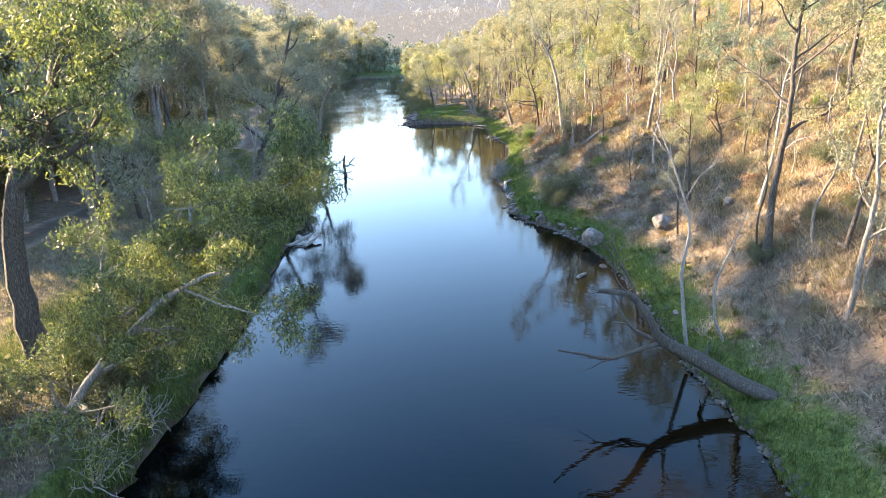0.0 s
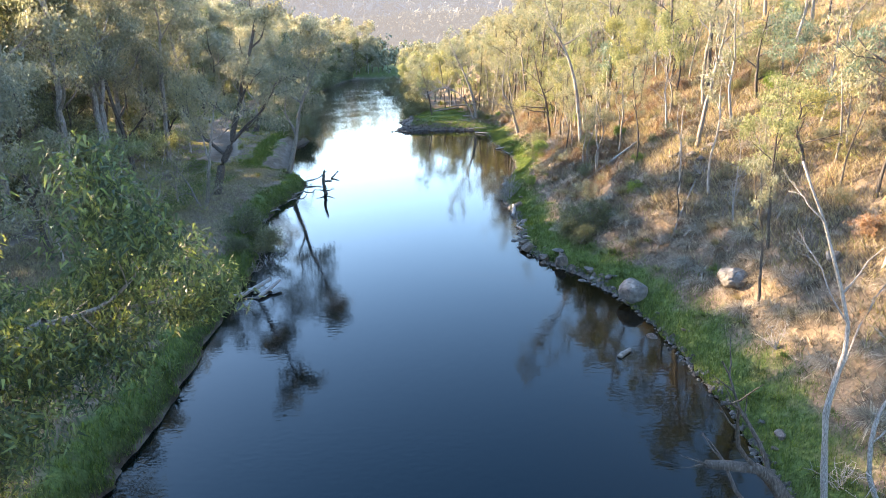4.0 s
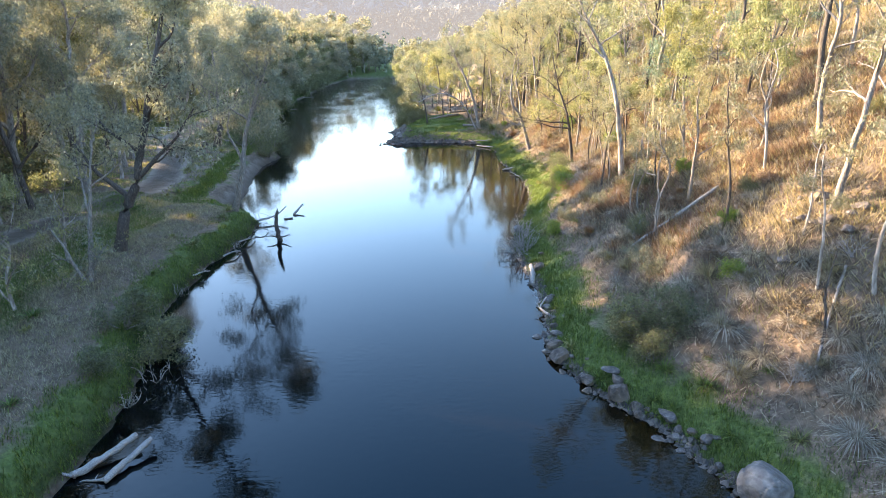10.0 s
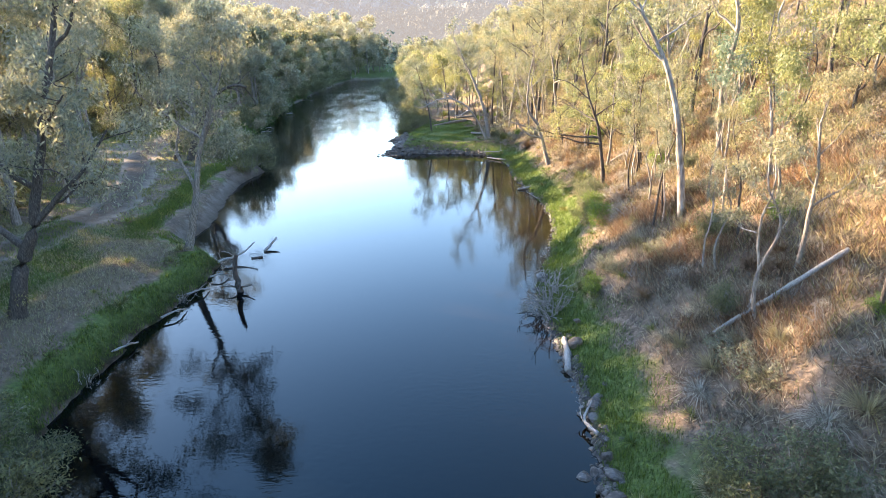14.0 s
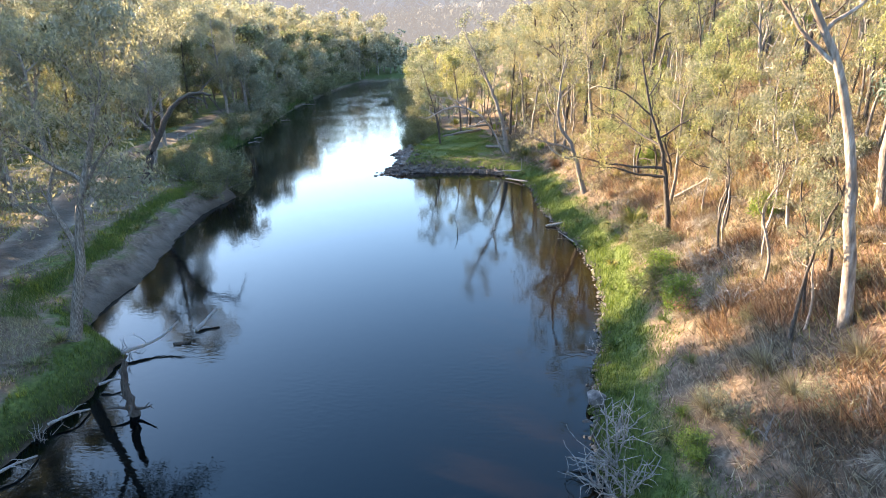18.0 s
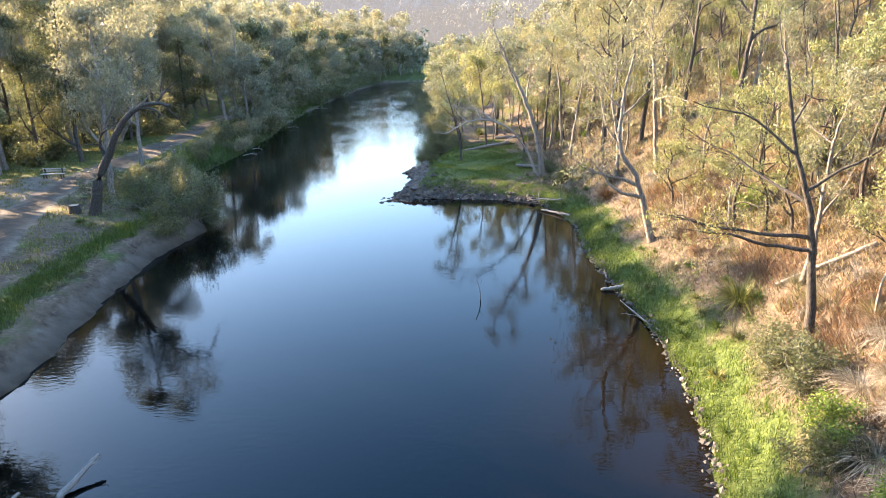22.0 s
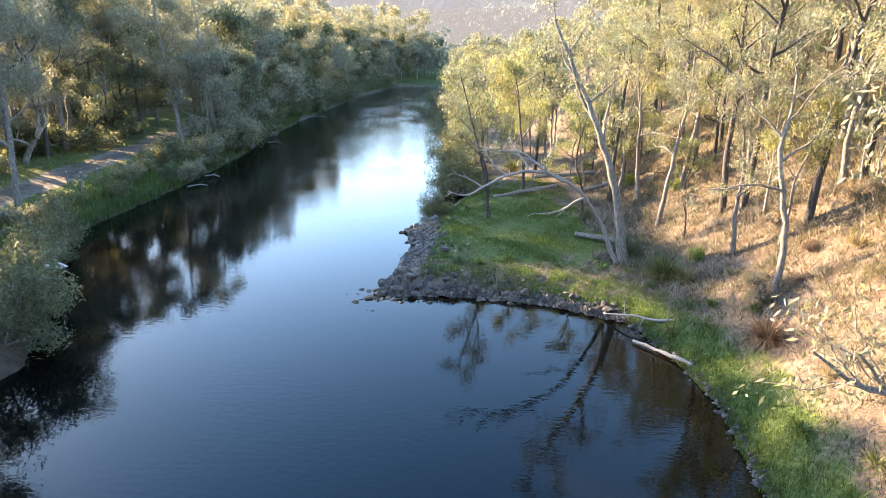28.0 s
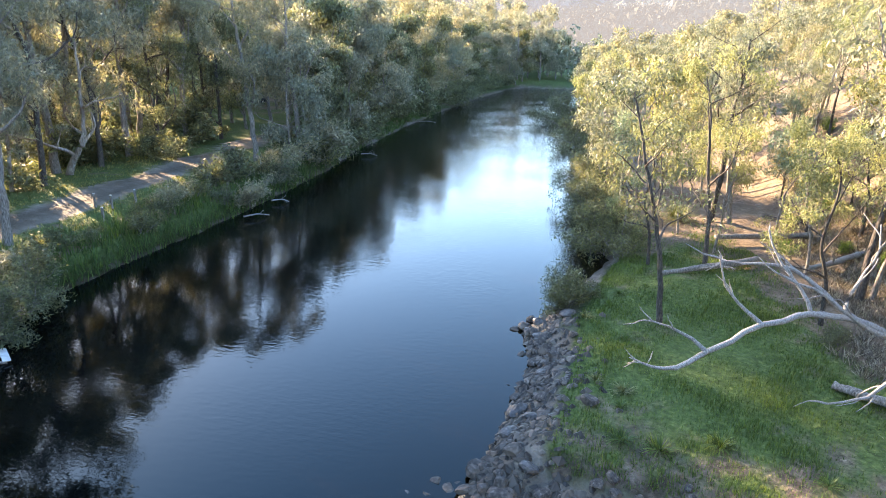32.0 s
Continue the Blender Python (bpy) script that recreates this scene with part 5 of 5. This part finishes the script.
for x, y, k, s, turn in ((-12.0, 47.3, 4, 1.05, 0), (-13.2, 18.6, 4, 1.3, 0), (-14.9, 15.8, 4, 1.2, 60), (-11.4, 17.8, 4, .9, 10), (-10.9, 19.6, 1, .9, 80), (-12.9, 14.6, 1, 1.2, 120), (-11.6, 21.6, 1, 1.2, 30), (-17.8, 18.4, 1, 1.3, 200),  (-12.6, 50, 1, 1.0, 50), (-12.4, 44.5, 1, .8, 0), (-30.2, 103.9, 4, 1.0, 0), (-22.6, 99.6, 4, 1.6, 70), (-21.4, 97.2, 4, 1.55, 10), (-25.5, 102.5, 4, 1.4, 0), (-21.2, 94.6, 4, 1.2, 200), (-24.6, 97.6, 4, 1.3, 120), (-28.4, 107.8, 4, 1.2, 0), (-29.8, 110, 4, 1.3, 40),
                         (-30.4, 100.6, 4, 1.2, 0), (-13.4, 48.4, 4, .9, 0)):
    put_bush(BUSH[k], x, y, s, "broad grey-green shrub hanging over the bank", group="shrubs on the flat bank", turn=turn)
far_shrubs = []
for y in np.concatenate([np.arange(109, 270, 2.1), np.arange(124, 262, 3.3)]):
    x = float(np.interp(y, LEFT_SHORE[14:33, 1], LEFT_SHORE[14:33, 0])) - r.uniform(.3, 3.5)
    k = int(r.choice([0, 1, 2, 3]))
    if y > 150:
        far_shrubs.append((x, y))
        continue
    put_bush(FAR_BUSH[k], x, y + r.normal(0, .6), r.uniform(.9, 1.6) * (.62 if y < 124 else 1 if y < 138 else 1.45), "dark green riverside shrub overhanging the water", group="shrubs on the far bank", turn=r.uniform(0, 360))
for x, y in scatter(150, (2, 12, 27, 150), 1.2, lambda x, y: lie(x, y)[1] > 4, 49):
    k = int(r.choice([0, 1, 3, 3, 2]))
    put_bush(BUSH[k], x, y, r.uniform(.45, .95), "low olive shrub among dry grass" if k != 2 else "small bright green shrub on the slope", group="shrubs on the slope", turn=r.uniform(0, 360))
for x, y in scatter(70, (8, 13, 22, 112), 1.0, lambda x, y: (lie(x, y)[1] > 3.2) & (waves(x, y, 8, 33) > -.2), 58):
    put_bush(BRUSH[int(r.integers(0, 2))], x, y, r.uniform(.35, .9), "tangle of grey dead twigs on the slope", "dead_brush", "dead brush on the slope", r.uniform(0, 360), r.uniform(-30, 30))
for x, y in scatter(100, (8, 13, 24, 128), 1.0, lambda x, y: (lie(x, y)[1] > 3.2) & (waves(x, y, 10, 34) > -.25), 59):
    put_bush(DRY_BUSH[int(r.integers(0, 2))], x, y, r.uniform(.4, .95), "rusty brown half-dead shrub among dry grass", group="dry shrubs on the slope", turn=r.uniform(0, 360))
def joined(name, kinds, places, sizes, label):
    """Shrubs too many and too far to count, joined into one mass."""
    v, q, n = [], [], 0
    for (x, y), size in zip(places, sizes):
        me = kinds[int(r.integers(0, len(kinds)))][1]
        co, tri = np.empty(len(me.vertices) * 3, np.float32), np.empty(len(me.loops), np.int32)
        me.vertices.foreach_get("co", co)
        me.loops.foreach_get("vertex_index", tri)
        a, co = r.uniform(0, 6.28), co.reshape(-1, 3) * size
        v.append(np.stack([co[:, 0] * np.cos(a) - co[:, 1] * np.sin(a) + x, co[:, 0] * np.sin(a) + co[:, 1] * np.cos(a) + y, co[:, 2] + height(x, y)], 1))
        q.append(tri.reshape(-1, 3) + n)
        n += len(co)
    tagged(new(name, mesh_of(name, np.concatenate(v), np.concatenate(q), LEAF_SHRUB)), label, "shrubs", kind="stuff")


def under_trees(x, y):
    ray = y + .457 * (x + 28)
    return (lie(x, y)[2] > np.where(y < 101, 16, 8)) & (to_line(x, y, TRACK) > 3) & ~((x > -46) & (x < -27) & (y > 90) & (y < 113)) & ~((ray > 87) & (ray < 104) & (y < 112))


joined("far_bank_shrubs", FAR_BUSH, far_shrubs, r.uniform(1.3, 2.3, len(far_shrubs)), "dark green shrubs lining the river bend")
under = scatter(170, (-62, 10, -20, 152), 2.2, under_trees, 50)
joined("undergrowth", FAR_BUSH, under, r.uniform(1.2, 2.6, len(under)), "dark shrubs under the bank trees")
for x, y, s, k in ((5.0, 61.4, 1.7, 0), (5.1, 60.0, 1.5, 1), (4.7, 60.7, 1.3, 0), (5.5, 62.3, 1.3, 1), (5.9, 69.2, .7, 0), (9.8, 66, 1.2, 1), (10.5, 70.8, 1.2, 0), (10.9, 68.6, .9, 1), (9.9, 53.8, .8, 0), (-11.0, 45.8, 1.1, 0), (-11.2, 43.9, .9, 1),
                   (-12.2, 17.8, 1.3, 0), (-11.6, 19.4, 1.0, 1), (-10.8, 16.8, 1.6, 0), (-10.1, 18.8, 1.3, 0), (-10.6, 20.6, 1.2, 1), (-10.2, 15.6, 1.3, 1), (-10.4, 17.9, 1.3, 1), (-12.6, 16.4, 1.2, 1), (-14.2, 17.6, 1.3, 0), (-13.6, 62.5, .8, 1), (-14.0, 68.4, .9, 0), (11.3, 24.5, .8, 1), (12.6, 31, 1, 0), (5.6, 105, .9, 1), (-13.9, 54.5, .8, 0)):
    put_bush(BRUSH[k], x, y, s, "tangle of bleached dead branches", "dead_brush", "dead brush", r.uniform(0, 360), r.uniform(-25, 25))
for x, y, s in ((-6.6, 128.4, 1.5), (-6.9, 131.5, 1.4), (-7.6, 134.5, 1.6), (-5.6, 126, 1.1), (-8.4, 138, 1.7), (-8.6, 143, 1.7), (-9.2, 149, 1.8), (-10, 156, 2), (-12, 166, 2), (-14.5, 176, 2.2), (-17.5, 190, 2.4), (-19, 203, 2.4)):
    put_bush(BUSH[4], x, y, s, "leafy shrub trailing branches into the river", group="shrubs beyond the spit", turn=r.uniform(0, 360))


# ---- dead wood ----
def log_thing(name, points, r0, r1, label, seed, boughs=(), sides=8, material=DEADWOOD, category="log"):
    """A log along points in the world; boughs: place along it 0 to 1, way, length."""
    rr = np.random.default_rng(seed)
    o = np.array(points[0], float)
    t = thing(name, pose(*o), label, category)
    p = refine([np.array(q) - o for q in points], 14, rr, r0 * .12)
    w = Wood()
    k = np.linspace(0, 1, 14)
    v, q = tube(np.vstack([p[:1], p, p[-1:]]), np.concatenate([[.001], r0 + (r1 - r0) * k, [.001]]) * np.concatenate([[1], rr.uniform(.88, 1.12, 14), [1]]), sides)
    w.v, w.q, w.n = [v], [q], len(v)
    child("trunk", w.mesh("trunk", material), t)
    for at, way, ln in boughs:
        b = Wood()
        s = p[int(at * 13)]
        rb = (r0 + (r1 - r0) * at) * .5
        bp = wander(rr, s, way, ln, 7, .16)
        b.add(bp, rb, rb * .3, 6)
        for _ in range(3):
            f = int(rr.integers(3, 8))
            b.add(wander(rr, bp[f], bp[f] - bp[f - 2] + rr.normal(0, .12, 3), ln * .3, 3, .25), rb * .4, .006, 4)
        child("bough", b.mesh("bough", material), t)
    return t


log_thing("fallen_tree", [(12.3, 19.3, .5), (10.8, 20.4, 1.0), (9.3, 20.9, 1.7), (8.1, 20.9, 2.5), (7.5, 20.8, 3.6), (6.9, 20.8, 4.2), (5.8, 20.7, 4.45)], .34, .08,
          "dark fallen tree arching from the bank over the water", 601,
          [(.5, (-1, .0, .0), 4.6), (.52, (-.9, .5, .05), 2.4), (.86, (-.45, .05, .9), 2.9), (.84, (-.1, .4, 1), 2.6), (.99, (-1, -.2, .1), .9), (.97, (-.8, .5, .2), .8), (.3, (-.3, .9, .1), 1.6),
           (.02, (.8, -.7, .2), 1.2), (.03, (.9, .3, -.1), 1.3), (.02, (.2, -1, .3), 1.2), (.01, (.6, -.6, -.3), 1.0), (.05, (.5, .6, .3), 1.0)], 10, BARK_DARK, "dead tree")
log_thing("bare_dead_tree", [(10.1, 23, .3), (9.6, 23, 3.2), (9.5, 23, 4.6), (9.6, 23, 6.2), (8.9, 23.1, 8.2), (8.1, 23.2, 10)], .085, .022, "tall bare bleached stem beside the fallen tree", 602,
          [(.5, (.5, .2, 1), 3.0), (.62, (-.6, .3, .9), 2.4), (.72, (.6, -.2, .8), 2.0), (.85, (-.5, .2, .7), 1.3)], 7, DEADWOOD, "dead tree")
log_thing("bare_dead_tree", [(11.9, 23.5, .5), (11.2, 23.5, 2.0), (11.1, 23.5, 3.6), (11.6, 23.5, 5.2), (12.0, 23.6, 6.6)], .07, .02, "bare grey stem with spreading twigs", 603,
          [(.3, (-.5, 0, .8), 1.6), (.45, (.9, .2, .6), 2.2), (.7, (-.4, .3, .9), 1.4), (.8, (.8, .2, .7), 1.4)], 6, DEADWOOD, "dead tree")
log_thing("log", [(-10.8, 40.0, .12), (-10.2, 40.8, .22), (-9.6, 41.7, .4)], .12, .10, "split bleached log half in the water", 604, [(.05, (-.7, -.3, .1), .8)])
log_thing("log", [(-9.7, 39.8, .10), (-9.4, 40.6, .2), (-9.0, 41.5, .4)], .12, .09, "split bleached log half in the water", 605, [(.1, (-.8, -.1, .05), .9)])
log_thing("water_snag", [(-11.1, 64, -.4), (-11.2, 64, .5), (-11.25, 64, 1.3), (-11.1, 64, 2.1)], .2, .09, "twisted dark snag standing in the river", 606,
          [(.3, (-.8, -.2, .35), .7), (.3, (.9, -.2, .3), .8), (.35, (.7, -.5, .25), .6), (.9, (.3, 0, 1), .5), (.75, (-.4, 0, .9), .4)], 8, BARK_DARK, "snag")
log_thing("floating_branch", [(-11.9, 70.6, .05), (-11.7, 71.3, .25), (-11.5, 72.0, .5)], .10, .06, "pale branch end poking from the river", 607, [(.7, (.7, .1, .2), .4)], category="branch")
log_thing("floating_branch", [(-13.9, 68.0, .3), (-12.9, 68.9, .4), (-12.2, 69.8, .9)], .09, .04, "bare branch slanting out of the water", 608, [(.4, (-.6, .4, .1), .8)], category="branch")
log_thing("floating_log", [(-12.3, 69.3, .0), (-11.7, 69.5, .03)], .10, .07, "short dark log afloat", 609, material=BARK_DARK)
log_thing("floating_log", [(7.5, 33.2, .02), (8.1, 33.8, .05)], .12, .09, "short brown log afloat near the bank", 610, material=BARK)
log_thing("stick", [(-.5, 85.4, -.3), (-.55, 85.4, .5), (-.75, 85.5, 1.15)], .035, .018, "thin bare stick standing in the river", 611, [(.6, (.1, 0, 1), .4)], 5, category="branch")
log_thing("log", [(6.9, 86.9, .25), (6.2, 86.8, .14), (5.5, 86.7, .08)], .13, .08, "short pale log lying into the water", 612)
log_thing("branch", [(7.3, 81.9, .12), (6.9, 83.0, .1), (6.5, 84.2, .12), (6.2, 85.3, .1)], .05, .02, "curved bare branch along the waterline", 613, [(.5, (-.4, .6, .1), .7)], category="branch")
log_thing("log", [(5.2, 100.2, .2), (4.3, 101.2, .15), (3.3, 102.2, .1)], .09, .06, "bleached log lying at the cove's edge", 614)
log_thing("branch", [(5.6, 103.2, .7), (4.4, 103.4, .55), (3.3, 103.9, .5), (2.4, 104.6, .2)], .09, .03, "bare crooked branch lying on the cove's bank", 615, [(.3, (.2, -.6, .8), 1.2), (.5, (-.3, -.7, .3), 1.0), (.7, (-.2, .5, .6), .8)], category="branch")
log_thing("log", [(5.0, 55.4, .15), (5.15, 56.5, .25), (5.2, 57.7, .3)], .15, .12, "straight bleached log on the stones", 616)
log_thing("branch", [(5.3, 51.0, .3), (5.0, 51.8, .3), (5.4, 52.6, .5)], .07, .03, "forked bleached branch on the stones", 617, [(.4, (-.6, .5, .1), .7)], category="branch")
log_thing("fallen_log", [(9.4, 53.0, height(9.4, 53.0) + .15), (11.2, 52.9, height(11.2, 52.9) + .15), (13.2, 52.8, height(13.2, 52.8) + .2)], .065, .09, "long pale log fallen down the slope", 618)
log_thing("fallen_log", [(-3.7, 122.4, height(-3.7, 122.4) + .1), (-1.2, 123.8, height(-1.2, 123.8) + .25), (.9, 125.3, height(.9, 125.3) + .3)], .13, .2, "dark fallen log on the brown flat", 619, [(.6, (.5, -.6, .3), 1.2)], material=BARK)
log_thing("fallen_log", [(-.7, 129, 1.5), (2, 130, 1.55), (4.4, 130.7, 1.7)], .14, .2, "pale fallen log behind the grass", 620, material=BARK)
log_thing("fallen_log", [(3.2, 125.6, 1.3), (4.6, 126.5, 1.5), (6.2, 127.4, 2.0)], .12, .16, "grey leaning fallen trunk", 621, [(.5, (-.3, -.6, .5), 1.0)])
log_thing("fallen_log", [(1.6, 113.4, height(1.6, 113.4) + .15), (3.2, 112.6, height(3.2, 112.6) + .2), (5.0, 111.9, height(5, 111.9) + .25)], .14, .18, "dark fallen log beside the old gum", 622, material=BARK)
for i, (x0, y0, x1, y1) in enumerate(((-13.6, 60.2, -13.0, 61.6), (-13.6, 63, -12.9, 64.2), (-14.2, 56.5, -13.6, 58), (-13.4, 65.6, -12.6, 66.2), (-30.2, 126.5, -29.2, 128), (-31.0, 131, -30.0, 131.8), (-33.8, 152, -32.2, 152.6), (-38.5, 182, -36, 182.8))):
    log_thing("branch", [(x0, y0, .25), ((x0 + x1) / 2 + .15, (y0 + y1) / 2, .3), (x1, y1, .08)], .06, .03, "bleached branch at the foot of the bank", 630 + i, [(.4, (.6, .4, .2), .6), (.7, (.3, -.5, .3), .5)], category="branch")
log_thing("fallen_log", [(14.2, 44.4, height(14.2, 44.4) + .1), (13.2, 43.2, height(13.2, 43.2) + .1), (12.3, 42.0, height(12.3, 42.0) + .08)], .05, .035, "grey dead limb lying in dry grass", 640)
log_thing("fallen_log", [(12.4, 70.2, height(12.4, 70.2) + .1), (11.2, 70.9, height(11.2, 70.9) + .12), (10.2, 71.9, height(10.2, 71.9) + .08)], .09, .07, "bleached limb lying among bracken", 641)
log_thing("fallen_log", [(13.6, 79.2, height(13.6, 79.2) + .1), (12.2, 79.9, height(12.2, 79.9) + .12), (11.0, 80.4, height(11.0, 80.4) + .1)], .09, .06, "bleached limb lying among bracken", 642)


# ---- made things ----
def box(bm, size, at, bevel=.01):
    made = bmesh.ops.create_cube(bm, size=1, matrix=Matrix.Translation(at) @ Matrix.Diagonal((*size, 1)))
    edges = list({e for v in made["verts"] for e in v.link_edges})
    bmesh.ops.bevel(bm, geom=edges, offset=bevel, segments=1, affect="EDGES")
    return bm


def bench(x, y, turn):
    t = thing("park_bench", pose(x, y, height(x, y) - .03, 0, 0, turn), "weathered timber bench with slatted seat and back on bare ground", "bench")
    for k, (dy, z, tip) in enumerate(((-.16, .45, 0), (0, .45, 0), (.16, .45, 0), (.30, .66, 1), (.33, .84, 1))):
        part("slat", box(bmesh.new(), (2.0, .03 if tip else .13, .13 if tip else .04), (0, dy, z)), TIMBER, t)
    for dx in (-.75, .75):
        part("leg", box(bmesh.new(), (.09, .10, .45), (dx, -.12, .2)), BARK_DARK, t)
        part("leg", box(bmesh.new(), (.09, .10, .92), (dx, .24, .43)), BARK_DARK, t)
        part("bearer", box(bmesh.new(), (.07, .44, .07), (dx, .04, .39)), BARK_DARK, t)


bench(-39.0, 106.8, 8)


def landing():
    """Pale slatted steps that go down the bank into the river."""
    a, b = Vector((-28.7, 104.3, 1.05)), Vector((-27.0, 107.3, .12))
    t = thing("landing_steps", pose(*a), "pale slatted landing running down the bank to the water", "steps")
    way = b - a
    turn = math.atan2(way.y, way.x)
    side = Vector((-math.sin(turn), math.cos(turn), 0))
    for k in range(11):
        p = way * (k / 10)
        bm = box(bmesh.new(), (.27, 1.25, .05), (0, 0, 0), .008)
        bm.transform(Matrix.Translation(p) @ Matrix.Rotation(turn, 4, "Z") @ Matrix.Rotation(.12, 4, "Y"))
        part("slat", bm, SILVER, t)
    for s in (-.5, .5):
        w = Wood()
        w.add(np.array([way * k + side * s - Vector((0, 0, .10)) for k in (0, .5, 1)]), .06, .06, 6)
        child("bearer", w.mesh("bearer", TIMBER), t)


landing()


def stump(x, y):
    t = thing("tree_stump", pose(x, y, height(x, y) - .06), "dark cut stump beside the dead trunk", "stump")
    bm = bmesh.new()
    bmesh.ops.create_cone(bm, cap_ends=True, segments=14, radius1=.42, radius2=.33, depth=.62, matrix=Matrix.Translation((0, 0, .31)))
    for v in bm.verts:
        v.co.x *= 1 + .15 * noise.noise(v.co * 4)
        v.co.y *= 1 + .15 * noise.noise(v.co * 4 + Vector((5, 0, 0)))
    part("bole", bm, BARK_DARK, t)
    bm = bmesh.new()
    bmesh.ops.create_cone(bm, cap_ends=True, segments=14, radius1=.30, radius2=.29, depth=.03, matrix=Matrix.Translation((0, 0, .63)))
    part("cut_face", bm, DEADWOOD, t, "paler sawn top")


stump(-28.6, 95.2)
for x, y in ((-36.1, 121.5), (-37.1, 121.2), (-36.0, 123.3), (-35.0, 125.2), (-34.6, 119.4)):
    ob = new("fence_post", None)
    ob.matrix_basis = pose(x, y, height(x, y) - .05)
    tagged(ob, "short weathered timber post beside the track", "post", "posts beside the track")
    bm = bmesh.new()
    bmesh.ops.create_cone(bm, cap_ends=True, segments=10, radius1=.08, radius2=.075, depth=.9, matrix=Matrix.Translation((0, 0, .45)))
    part("shaft", bm, BARK, ob)
    bm = bmesh.new()
    bmesh.ops.create_cone(bm, cap_ends=True, segments=10, radius1=.085, radius2=.05, depth=.06, matrix=Matrix.Translation((0, 0, .93)))
    part("cap", bm, TIMBER, ob)


def car(x, y, turn):
    paint, pn, pl, pb = shade("dark_car_paint", .3, .5)
    pb.inputs["Base Color"].default_value = (.02, .022, .026, 1)
    glass, gn, gl, gb = shade("car_glass", .08, .5)
    gb.inputs["Base Color"].default_value = (.03, .035, .04, 1)
    tyre, tn, tl, tb = shade("tyre_rubber", .9, .2)
    tb.inputs["Base Color"].default_value = (.012, .012, .012, 1)
    t = thing("parked_car", pose(x, y, height(x, y), 0, 0, turn), "dark parked car among the bank trees", "car")
    part("body", box(bmesh.new(), (4.4, 1.75, .62), (0, 0, .66), .14), paint, t)
    bm = bmesh.new()
    bmesh.ops.create_cube(bm, size=1, matrix=Matrix.Translation((-.15, 0, 1.2)) @ Matrix.Diagonal((2.5, 1.55, .55, 1)))
    for v in bm.verts:
        if v.co.z > 1.2:
            v.co.x = -.15 + (v.co.x + .15) * .68
            v.co.y *= .82
    bmesh.ops.bevel(bm, geom=bm.edges[:], offset=.06, segments=2, affect="EDGES")
    part("cabin", bm, glass, t, "dark glass")
    part("roof", box(bmesh.new(), (1.6, 1.22, .05), (-.15, 0, 1.49), .02), paint, t)
    for wx in (-1.35, 1.35):
        for wy in (-.8, .8):
            bm = bmesh.new()
            bmesh.ops.create_cone(bm, cap_ends=True, segments=20, radius1=.33, radius2=.33, depth=.22, matrix=Matrix.Translation((wx, wy, .33)) @ Matrix.Rotation(radians(90), 4, "X"))
            wheel = part("wheel", bm, tyre, t)
            bm = bmesh.new()
            bmesh.ops.create_cone(bm, cap_ends=True, segments=16, radius1=.2, radius2=.19, depth=.03, matrix=Matrix.Translation((wx, wy + (.12 if wy > 0 else -.12), .33)) @ Matrix.Rotation(radians(90), 4, "X"))
            part("rim", bm, SILVER, wheel, "pale metal rim")
    for wy in (-.6, .6):
        part("headlight", box(bmesh.new(), (.06, .3, .14), (2.19, wy, .78), .02), SILVER, t)


car(-64, 176, 70)
